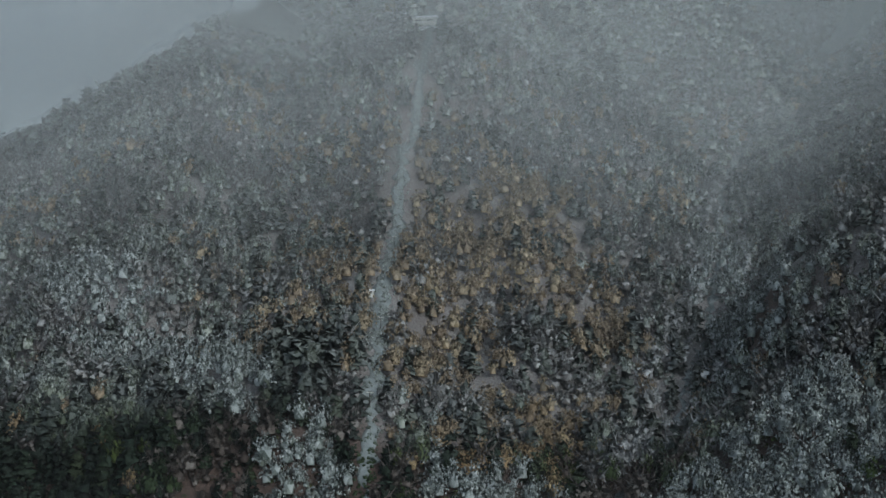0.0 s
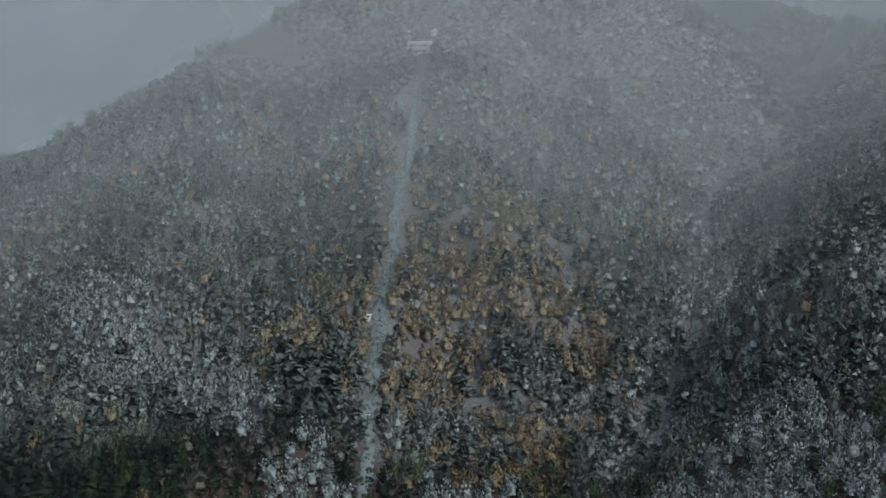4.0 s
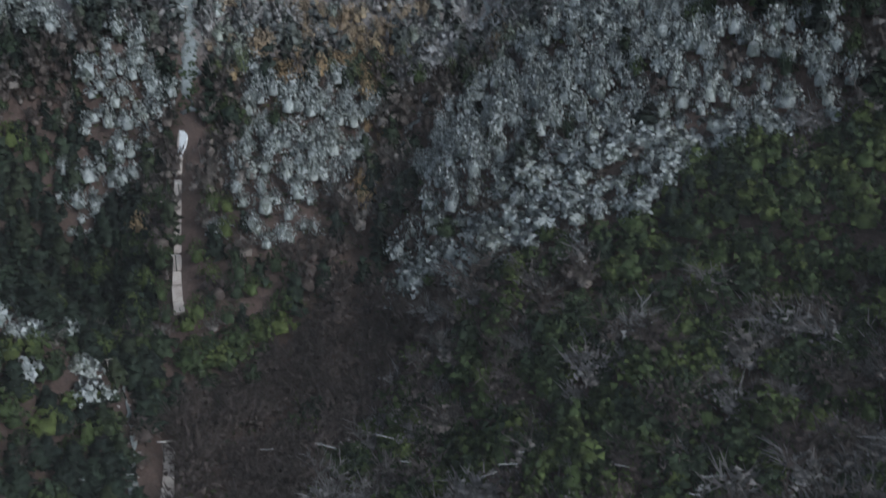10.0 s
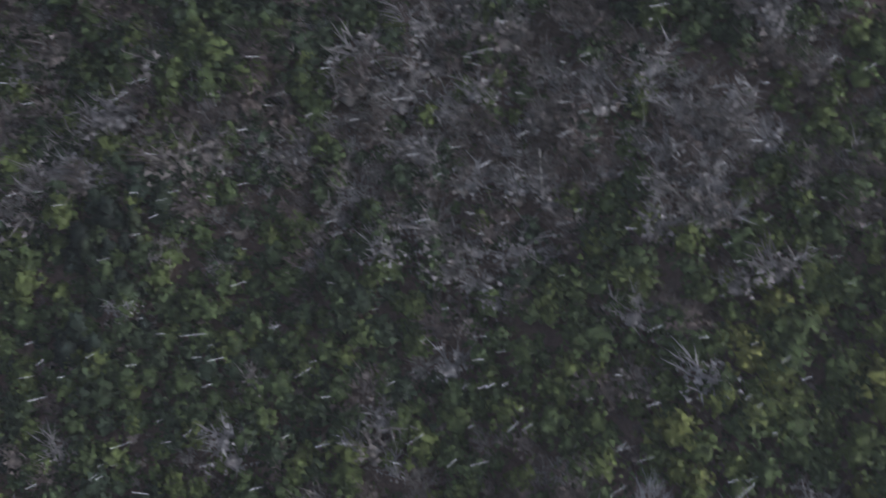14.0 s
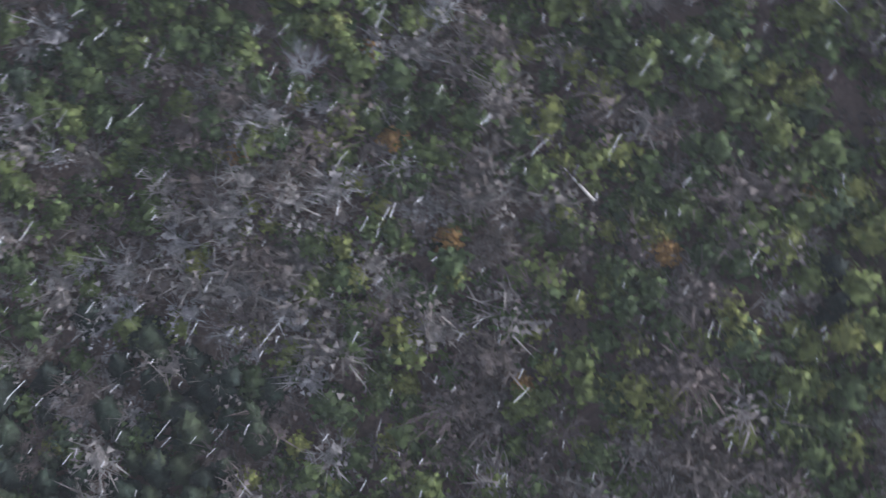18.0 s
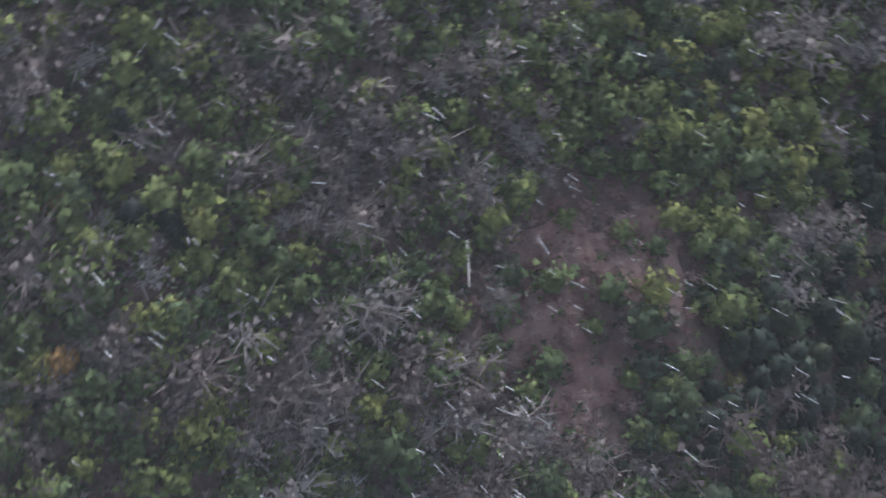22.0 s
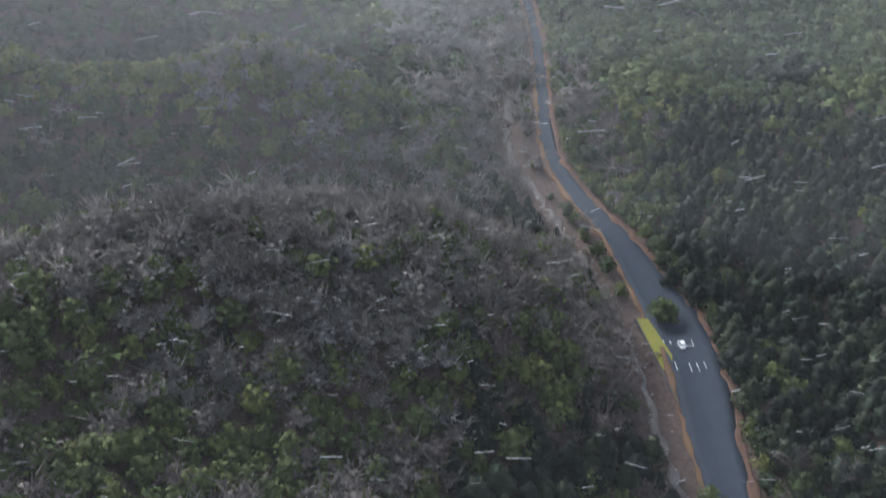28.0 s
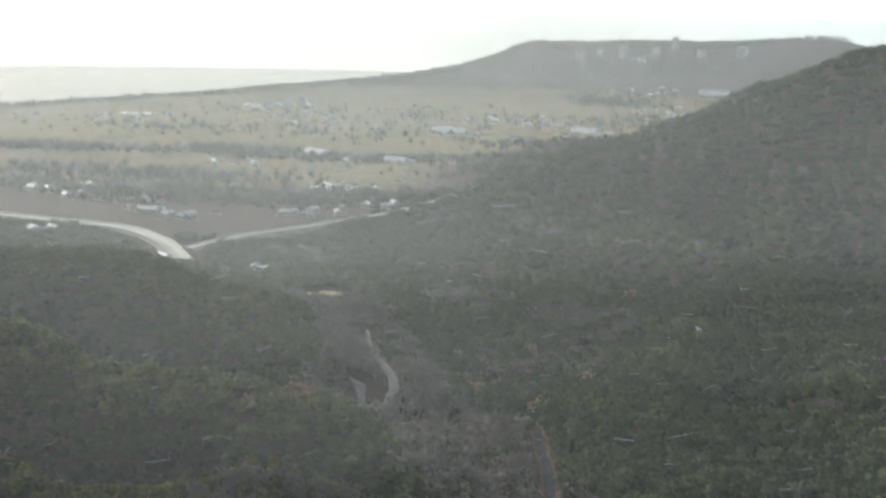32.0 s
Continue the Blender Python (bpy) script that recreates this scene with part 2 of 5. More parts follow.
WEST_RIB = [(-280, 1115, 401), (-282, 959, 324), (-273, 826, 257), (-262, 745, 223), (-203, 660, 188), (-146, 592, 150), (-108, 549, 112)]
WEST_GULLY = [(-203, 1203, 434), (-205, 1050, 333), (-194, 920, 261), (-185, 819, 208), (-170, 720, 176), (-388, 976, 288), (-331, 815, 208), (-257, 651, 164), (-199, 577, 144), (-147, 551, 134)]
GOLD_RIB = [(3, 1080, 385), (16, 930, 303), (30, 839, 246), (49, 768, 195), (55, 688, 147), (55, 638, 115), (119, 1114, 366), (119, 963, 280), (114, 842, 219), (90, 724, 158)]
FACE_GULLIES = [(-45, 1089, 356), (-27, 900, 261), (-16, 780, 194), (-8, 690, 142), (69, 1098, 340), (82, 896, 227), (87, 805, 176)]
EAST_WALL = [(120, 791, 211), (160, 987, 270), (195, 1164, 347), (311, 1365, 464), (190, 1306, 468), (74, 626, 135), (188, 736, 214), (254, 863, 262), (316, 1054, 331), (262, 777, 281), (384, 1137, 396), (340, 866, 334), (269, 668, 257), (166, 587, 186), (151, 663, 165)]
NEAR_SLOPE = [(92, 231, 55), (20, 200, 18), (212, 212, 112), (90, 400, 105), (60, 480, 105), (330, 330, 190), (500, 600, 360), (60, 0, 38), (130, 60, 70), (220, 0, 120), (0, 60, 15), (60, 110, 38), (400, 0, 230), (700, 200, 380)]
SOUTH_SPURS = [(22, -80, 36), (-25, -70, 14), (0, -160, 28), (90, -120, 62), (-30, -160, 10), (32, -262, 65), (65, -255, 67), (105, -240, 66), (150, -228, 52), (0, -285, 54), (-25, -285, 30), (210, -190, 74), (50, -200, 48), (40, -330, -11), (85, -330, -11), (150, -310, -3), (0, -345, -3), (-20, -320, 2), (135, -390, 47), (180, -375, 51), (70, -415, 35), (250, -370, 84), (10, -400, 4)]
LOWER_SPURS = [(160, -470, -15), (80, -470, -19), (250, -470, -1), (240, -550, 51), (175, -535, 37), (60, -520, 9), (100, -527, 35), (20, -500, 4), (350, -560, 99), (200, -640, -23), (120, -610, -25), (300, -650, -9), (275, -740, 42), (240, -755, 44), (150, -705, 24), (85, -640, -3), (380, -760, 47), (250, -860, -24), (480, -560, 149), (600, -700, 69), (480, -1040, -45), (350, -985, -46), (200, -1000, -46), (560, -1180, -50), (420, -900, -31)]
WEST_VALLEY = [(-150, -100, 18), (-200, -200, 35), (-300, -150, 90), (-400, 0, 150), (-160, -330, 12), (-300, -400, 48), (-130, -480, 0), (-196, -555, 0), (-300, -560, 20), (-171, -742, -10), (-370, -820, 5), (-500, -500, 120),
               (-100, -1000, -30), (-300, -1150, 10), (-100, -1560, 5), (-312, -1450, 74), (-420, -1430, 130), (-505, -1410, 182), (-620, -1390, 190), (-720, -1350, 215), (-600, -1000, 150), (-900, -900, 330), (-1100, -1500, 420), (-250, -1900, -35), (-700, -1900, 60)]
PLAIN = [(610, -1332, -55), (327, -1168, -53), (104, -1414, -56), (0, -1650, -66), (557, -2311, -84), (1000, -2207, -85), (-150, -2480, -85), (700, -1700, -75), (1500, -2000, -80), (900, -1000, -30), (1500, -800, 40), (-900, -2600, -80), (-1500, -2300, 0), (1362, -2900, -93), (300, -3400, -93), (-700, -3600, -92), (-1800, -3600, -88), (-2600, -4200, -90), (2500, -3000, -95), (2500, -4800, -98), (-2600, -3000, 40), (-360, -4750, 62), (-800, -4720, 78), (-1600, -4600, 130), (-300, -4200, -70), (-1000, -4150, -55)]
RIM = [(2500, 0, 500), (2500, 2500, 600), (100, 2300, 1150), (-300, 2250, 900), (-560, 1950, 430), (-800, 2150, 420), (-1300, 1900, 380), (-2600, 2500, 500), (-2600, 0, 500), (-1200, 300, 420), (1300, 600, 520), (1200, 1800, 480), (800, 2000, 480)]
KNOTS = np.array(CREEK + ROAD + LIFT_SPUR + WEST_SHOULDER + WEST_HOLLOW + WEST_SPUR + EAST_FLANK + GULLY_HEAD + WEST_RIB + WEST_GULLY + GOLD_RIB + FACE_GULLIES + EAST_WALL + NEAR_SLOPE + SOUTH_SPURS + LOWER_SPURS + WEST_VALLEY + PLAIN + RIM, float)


def kernel(a, b):
    return np.sqrt(((a[:, None, :] - b[None, :, :]) ** 2).sum(-1) + 25.0 ** 2)


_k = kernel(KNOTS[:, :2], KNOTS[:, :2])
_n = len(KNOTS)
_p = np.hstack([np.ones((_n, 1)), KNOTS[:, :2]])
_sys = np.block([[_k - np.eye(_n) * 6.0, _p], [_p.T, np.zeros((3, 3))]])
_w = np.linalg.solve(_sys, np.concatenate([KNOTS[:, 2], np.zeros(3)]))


def line_distance(x, y, line):
    """Distance of points from a polyline in plan."""
    best = np.full(np.shape(x), 1e9)
    for (ax, ay, *_), (bx, by, *_) in zip(line, line[1:]):
        dx, dy = bx - ax, by - ay
        u = np.clip(((x - ax) * dx + (y - ay) * dy) / (dx * dx + dy * dy), 0, 1)
        best = np.minimum(best, np.hypot(x - ax - u * dx, y - ay - u * dy))
    return best


_rng = np.random.default_rng(7)
_waves = [(_rng.uniform(0, 2 * np.pi), _rng.uniform(0, 2 * np.pi), wl_ * _rng.uniform(0.8, 1.25)) for wl_ in (230, 230, 150, 150, 95, 95, 60, 60, 38, 38, 25, 25)]


def relief(x, y):
    z = np.zeros(np.shape(x))
    for a, ph, wl_ in _waves:
        s = np.sin((x * np.cos(a) + y * np.sin(a)) * 2 * np.pi / wl_ + ph + 1.3 * np.sin((x * np.sin(a) - y * np.cos(a)) * 2 * np.pi / (wl_ * 1.7)))
        z += s * wl_ * 0.016
    return z


def height(x, y):
    x, y = np.asarray(x, float), np.asarray(y, float)
    q = np.stack([x.ravel(), y.ravel()], 1)
    z = np.empty(len(q))
    for i in range(0, len(q), 20000):
        c = q[i:i + 20000]
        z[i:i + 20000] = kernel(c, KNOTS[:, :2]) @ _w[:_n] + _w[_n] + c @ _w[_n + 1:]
    z = z.reshape(x.shape)
    keep = np.minimum.reduce([line_distance(x, y, ROAD) / 30, line_distance(x, y, CREEK) / 60, line_distance(x, y, LIFT_SPUR) / 40])
    flat = np.clip((z + 70) / 50, 0, 1)
    far = np.clip(1 - (np.hypot(x, y) - 1500) / 1500, 0.25, 1)
    rav = np.abs(np.sin(x / 52 + 0.9 * np.sin(y / 130) + 0.4 * np.sin(y / 61 + 1))) + 0.6 * np.abs(np.sin(x / 27 + 1.1 * np.sin(y / 90 + 2)))
    ravines = (0.85 - rav) * 11 * np.clip((y - 520) / 150, 0, 1)
    z = z + (relief(x, y) + ravines) * np.clip(keep, 0, 1) * flat * far
    z = np.where(y < -1500, np.maximum(z, -92.0), z)
    shore = np.interp(x, [-420, -330, 0, 739, 1362, 3200], [-9000, -4890, -4540, -3890, -2985, -1690])
    return np.where(y < shore, -101.0, z)


# ---- helpers that build meshes ----
def mesh_object(name, verts, faces, material, parent=None, smooth=False):
    me = bpy.data.meshes.new(name)
    me.from_pydata([tuple(v) for v in verts], [], [tuple(f) for f in faces])
    me.materials.append(material)
    if smooth:
        me.polygons.foreach_set("use_smooth", [True] * len(me.polygons))
    me.update()
    ob = new(name, me)
    if parent:
        ob.parent = parent
    return ob


def part(name, bm, material, parent, label=""):
    me = bpy.data.meshes.new(name)
    bm.to_mesh(me)
    bm.free()
    me.materials.append(material)
    ob = new(name, me)
    ob.parent = parent
    if label:
        tagged(ob, label)
    return ob


def grid_faces(nu, nv):
    i = np.arange((nu - 1) * (nv - 1))
    r, c = i // (nv - 1), i % (nv - 1)
    a = r * nv + c
    return np.stack([a, a + 1, a + nv + 1, a + nv], 1)


def fast_mesh(name, co, loops_per_face, material, tone=None, smooth=False, index=None, bend=None):
    """A mesh straight from arrays: co (n, 3), faces of equal corner count."""
    me = bpy.data.meshes.new(name)
    n = len(co)
    index = np.arange(n) if index is None else index.ravel()
    nf = len(index) // loops_per_face
    me.vertices.add(n)
    me.vertices.foreach_set("co", np.ascontiguousarray(co, np.float32).ravel())
    me.loops.add(len(index))
    me.loops.foreach_set("vertex_index", index.astype(np.int32))
    me.polygons.add(nf)
    me.polygons.foreach_set("loop_start", np.arange(0, nf * loops_per_face, loops_per_face, dtype=np.int32))
    me.polygons.foreach_set("loop_total", np.full(nf, loops_per_face, np.int32))
    if smooth:
        me.polygons.foreach_set("use_smooth", np.ones(nf, bool))
    if tone is not None:
        at = me.attributes.new("tone", "FLOAT", "POINT")
        at.data.foreach_set("value", np.ascontiguousarray(tone, np.float32))
    if bend is not None:
        at = me.attributes.new("bend", "FLOAT_VECTOR", "POINT")
        at.data.foreach_set("vector", np.ascontiguousarray(bend, np.float32).ravel())
    me.materials.append(material)
    me.update(calc_edges=True)
    return new(name, me)


# ---- ground: one sheet, finer near the middle ----
def spread(n, lo, hi, mid, k):
    u = np.linspace(-1, 1, n)
    s = np.sinh(u * k) / np.sinh(k)
    return np.where(s < 0, mid + s * (mid - lo), mid + s * (hi - mid))


gx = spread(300, -3200, 3200, 0, 3.2)
gy = spread(420, -4900, 2700, 150, 2.6)
GX, GY = np.meshgrid(gx, gy, indexing="ij")
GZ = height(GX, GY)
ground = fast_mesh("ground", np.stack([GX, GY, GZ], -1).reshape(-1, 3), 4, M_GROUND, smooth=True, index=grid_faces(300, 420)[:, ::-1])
tagged(ground, "steep wooded mountain valley ground with leaf litter and snow", "ground", kind="structure")


# ---- ribbons that follow the ground ----
def smooth_line(line, step=4.0):
    p = np.array([q[:2] for q in line], float)
    out = []
    for i in range(len(p) - 1):
        a, b, c, d = p[max(i - 1, 0)], p[i], p[i + 1], p[min(i + 2, len(p) - 1)]
        n = max(2, int(np.linalg.norm(c - b) / step))
        for u in np.linspace(0, 1, n, endpoint=False):
            out.append(0.5 * (2 * b + (c - a) * u + (2 * a - 5 * b + 4 * c - d) * u * u + (3 * b - a - 3 * c + d) * u ** 3))
    out.append(p[-1])
    return np.array(out)


def ribbon(name, line, left, right, lift, material, wobble=0.0, seed=1, across=4, thick=0.4):
    """A strip along a plan line, from left to right metres aside of it, laid lift metres over the ground, with side faces."""
    rng = np.random.default_rng(seed)
    p = smooth_line(line)
    t = np.gradient(p, axis=0)
    t /= np.linalg.norm(t, axis=1, keepdims=True)
    nrm = np.stack([-t[:, 1], t[:, 0]], 1)
    n = len(p)
    u = np.linspace(0, 1, n)
    lo = (np.interp(u, np.linspace(0, 1, len(left)), left) if np.ndim(left) else np.full(n, left)) + rng.normal(0, 1, n) * wobble
    hi = (np.interp(u, np.linspace(0, 1, len(right)), right) if np.ndim(right) else np.full(n, right)) + rng.normal(0, 1, n) * wobble
    zc = height(p[:, 0], p[:, 1])
    rows = []
    for s in np.linspace(0, 1, across):
        q = p + nrm * (lo + (hi - lo) * s)[:, None]
        z = height(q[:, 0], q[:, 1]) if lift < 0 else np.maximum(zc, height(q[:, 0], q[:, 1])) + lift
        rows.append(np.column_stack([q, np.abs(lift) + z if lift < 0 else z]))
    rows.insert(0, rows[0] - (0, 0, thick + 3))
    rows.append(rows[-1] - (0, 0, thick + 3))
    co = np.stack(rows, 1).reshape(-1, 3)
    return fast_mesh(name, co, 4, material, index=grid_faces(n, across + 2))


EAST_EDGE = [3.2, 3.6, 5.0, 7.2, 7.0, 6.6, 4.6, 3.4, 3.2, 3.0, 3.0, 3.0, 3.0]
WEST_EDGE = [-3.6, -3.6, -3.6, -4.6, -10.0, -12.5, -6.0, -3.6, -3.2, -3.0, -3.0, -3.0, -3.0]
road = ribbon("road", ROAD, EAST_EDGE, WEST_EDGE, 0.35, M_ASPHALT, across=6)
tagged(road, "wet grey asphalt mountain road with a lay-by", "road", kind="structure")
verge = ribbon("verge", ROAD, [q + 1.5 for q in EAST_EDGE], [q - 0.3 for q in EAST_EDGE], 0.42, M_ROADDIRT, 0.5, 3)
tagged(verge, "strip of dry orange grass beside the road", "verge", kind="structure")
verge2 = ribbon("verge", ROAD, [q + 0.3 for q in WEST_EDGE], [q - 2.4 for q in WEST_EDGE], 0.4, M_LEAVES, 0.7, 4)
tagged(verge2, "strip of russet fallen leaves beside the road", "verge", kind="structure")
stream = ribbon("stream_bed", CREEK[13:-1], -1.0, 1.3, -0.4, M_BED, 1.2, 5)
tagged(stream, "dry stream bed of pale stones and boulders", "stream bed", kind="structure")
clearing = ribbon("lift_clearing", [(-61, 545)] + LIFT_SPUR[4:-1] + [(-77, 1290)], [2.5, 4.5, 5, 5, 4.5, 4.2, 4.2, 4, 4], [-2.5, -4.5, -5, -5, -4.5, -4.2, -4.2, -4, -4], -0.6, M_SNOWCLEAR, 2.2, 6)
tagged(clearing, "snow-covered clearing of an old lift line", "clearing", kind="structure")

gully_bed = ribbon("gully_bed", CREEK[:9], [5, 2, 6, 1, 5, 2, 3, 1, 1], [-3, -4, -1, -5, -1, -4, -1, -3, -1], -0.6, M_SNOWCLEAR, 2.5, 8)
tagged(gully_bed, "snow-filled bed of a steep mountain gully", "gully", kind="structure")

# ---- lake ----
lake_m, lns, lls, lb = mat("lake_water")
lb.inputs["Base Color"].default_value, lb.inputs["Roughness"].default_value = (0.03, 0.05, 0.06, 1), 0.12
_wv = noise_tex(lns, lls, 0.25, 3.0)
_bp = node(lns, "ShaderNodeBump", Strength=0.04, Distance=0.5)
lls.new(_wv, _bp.inputs["Height"])
lls.new(_bp.outputs[0], lb.inputs["Normal"])
lake = mesh_object("lake", [(-9000, -14000, -96), (9000, -14000, -96), (9000, -2600, -96), (-9000, -2600, -96)], [(0, 1, 2, 3)], lake_m)
tagged(lake, "wide bright lake shining under the low sun", "lake", kind="structure")

HWY_A = [(900, -1400), (750, -1385), (620, -1352), (449, -1302), (372, -1232), (328, -1160), (310, -1120)]
HWY_B = [(318, -1175), (280, -1260), (246, -1310), (180, -1365), (104, -1413), (20, -1470), (-60, -1530)]
WASH_A = [(75, -849), (66, -780), (43, -699), (46, -645)]
WASH_B = [(66, -668), (60, -640), (57, -625)]


# ---- trees: leaf-clump templates, unit height, as triangles (n, 3, 3) ----
def leaf_tris(centres, normals, size, rng, stretch=1.0, jitter=0.6):
    n = len(centres)
    nrm = normals + rng.normal(0, jitter, (n, 3))
    nrm /= np.linalg.norm(nrm, axis=1, keepdims=True)
    ref = rng.normal(0, 1, (n, 3))
    a = np.cross(nrm, ref)
    a /= np.linalg.norm(a, axis=1, keepdims=True)
    b = np.cross(nrm, a)
    s = size * rng.uniform(0.6, 1.4, (n, 1))
    return np.stack([centres + a * s * stretch, centres - a * s * 0.5 * stretch + b * s * 0.8, centres - a * s * 0.5 * stretch - b * s * 0.8], 1)


def ball_dirs(n, rng, low=-0.35):
    z = rng.uniform(low, 1, n)
    a = rng.uniform(0, 2 * np.pi, n)
    r = np.sqrt(np.maximum(0, 1 - z * z))
    return np.stack([r * np.cos(a), r * np.sin(a), z], 1)


def rounded(tris, centre, whole=None, mix=0.45):
    """Triangles (n, 3, 3) with the crown's rounded normal at each corner: (n, 3, 6)."""
    def out(c):
        d = tris - np.asarray(c, float)
        return d / (np.linalg.norm(d, axis=-1, keepdims=True) + 1e-6)

    nrm = out(centre) if whole is None else mix * out(centre) + (1 - mix) * out(whole)
    nrm = nrm / (np.linalg.norm(nrm, axis=-1, keepdims=True) + 1e-6)
    return np.concatenate([tris, nrm], -1)


def dome(c, rad, rng):
    """The closed inner mass of one lobe: two rings of four and a top, 12 triangles."""
    a = rng.uniform(0, 6.3)

    def ring(z, r, turn):
        t = a + turn + np.arange(4) * np.pi / 2 + rng.uniform(-0.25, 0.25, 4)
        return np.stack([np.cos(t) * r, np.sin(t) * r, z + rng.uniform(-0.08, 0.08, 4)], 1) * rad + c

    lo, mid, top = ring(-0.35, 0.95, 0), ring(0.5, 0.85, 0.78), c + np.array([0, 0, rad])
    out = []
    for i in range(4):
        j = (i + 1) % 4
        out += [(lo[i], lo[j], mid[i]), (lo[j], mid[j], mid[i]), (mid[i], mid[j], top)]
    return np.array(out)


def broadleaf(n, seed, size=0.10, lobes=7, core=0.72, low=0.06):
    """A rounded, lumpy crown of leaf clumps on lobes of unequal size."""
    rng = np.random.default_rng(seed)
    out = []
    each = max(3, n // lobes)
    for i in range(lobes):
        a = 2.4 * i + rng.uniform(-0.5, 0.5)
        r = 0.40 * np.sqrt(i / lobes) * rng.uniform(0.8, 1.1)
        c = np.array([r * np.cos(a), r * np.sin(a), rng.uniform(0.66, 0.78) - r * 0.85])
        rad = rng.uniform(0.17, 0.27)
        d = ball_dirs(each, rng, -0.15)
        out.append(rounded(leaf_tris(c + d * rad * np.array([1, 1, 0.9]) * rng.uniform(0.7, 1.25, (each, 1)), d, size, rng), c - np.array([0, 0, low]), (0, 0, 0.25 - low)))
    if core:
        out.append(rounded(dome(np.array([0, 0, 0.36]), 0.42 * core, rng), (0, 0, 0.3)))
    return np.concatenate(out)


def conifer(n, seed, size=0.075, width=0.2):
    """A narrow cone of drooping sprays in tiers."""
    rng = np.random.default_rng(seed)
    h = 0.14 + 0.84 * (1 - np.sqrt(rng.uniform(0, 1, n)))
    a = rng.uniform(0, 2 * np.pi, n)
    r = width * (1.02 - h) * (0.75 + 0.25 * np.sin(h * 40)) * rng.uniform(0.7, 1.15, n)
    c = np.stack([r * np.cos(a), r * np.sin(a), h], 1)
    d = np.stack([np.cos(a), np.sin(a), np.full(n, 0.55)], 1)
    return rounded(leaf_tris(c, d, size, rng), c[:, None, :] * np.array([0.0, 0.0, 1.0]) - np.array([0, 0, 0.08]))


def bare(n, seed, thin=0.007, limbs=9):
    """A leafless crown: a trunk, upswept limbs and many fine twigs, as slivers."""
    rng = np.random.default_rng(seed)

    def slivers(o, d, w):
        side = np.cross(d, rng.normal(0, 1, o.shape))
        side *= w / np.linalg.norm(side, axis=1, keepdims=True)
        return np.stack([o + side, o - side, o + d], 1)

    a = np.arange(limbs) * 2.4 + rng.uniform(-0.4, 0.4, limbs)
    z0 = rng.uniform(0.3, 0.55, limbs)
    o = np.stack([np.zeros(limbs), np.zeros(limbs), z0], 1)
    out = rng.uniform(0.22, 0.45, limbs)
    d = np.stack([np.cos(a) * out, np.sin(a) * out, rng.uniform(0.22, 0.5, limbs)], 1)
    tris = [slivers(np.zeros((2, 3)), np.array([[0.02, 0, 0.85], [0, 0.02, 0.8]]), 0.02), slivers(o, d, 0.013)]
    k = rng.integers(0, limbs, n)
    u = rng.uniform(0.35, 1.0, (n, 1))
    oo = o[k] + d[k] * u
    dd = d[k] * 0.35 + rng.normal(0, 0.13, (n, 3)) + np.array([0, 0, 0.06])
    tris.append(slivers(oo, dd, thin * rng.uniform(0.7, 1.6, (n, 1))))
    return rounded(np.concatenate(tris), (0, 0, -0.7))


def plant(name, templates, x, y, h, material, seed, label, tone=None, width=1.0):
    """One woodland mesh: a template tree at each place, turned and scaled."""
    rng = np.random.default_rng(seed)
    z = height(x, y) - 0.4
    pick = rng.integers(0, len(templates), len(x))
    tone = rng.uniform(0, 1, len(x)) if tone is None else tone
    cos_, tones, bends = [], [], []
    for k, tpl in enumerate(templates):
        m = pick == k
        n = m.sum()
        if not n:
            continue
        a = rng.uniform(0, 2 * np.pi, n)
        c, s = np.cos(a), np.sin(a)
        v = tpl.reshape(-1, 6)
        bends.append(np.stack([np.outer(c, v[:, 3]) - np.outer(s, v[:, 4]), np.outer(s, v[:, 3]) + np.outer(c, v[:, 4]), np.tile(v[:, 5], (n, 1))], -1).reshape(-1, 3))
        w = h[m] * width * rng.uniform(0.85, 1.2, n)
        px = (np.outer(c * w, v[:, 0]) - np.outer(s * w, v[:, 1])) + x[m][:, None]
        py = (np.outer(s * w, v[:, 0]) + np.outer(c * w, v[:, 1])) + y[m][:, None]
        pz = np.outer(h[m], v[:, 2]) + z[m][:, None]
        cos_.append(np.stack([px, py, pz], -1).reshape(-1, 3))
        tones.append(np.repeat(tone[m], len(v)))
    ob = fast_mesh(name, np.concatenate(cos_), 3, material, tone=np.concatenate(tones), bend=np.concatenate(bends))
    return tagged(ob, label, "woodland", kind="stuff")


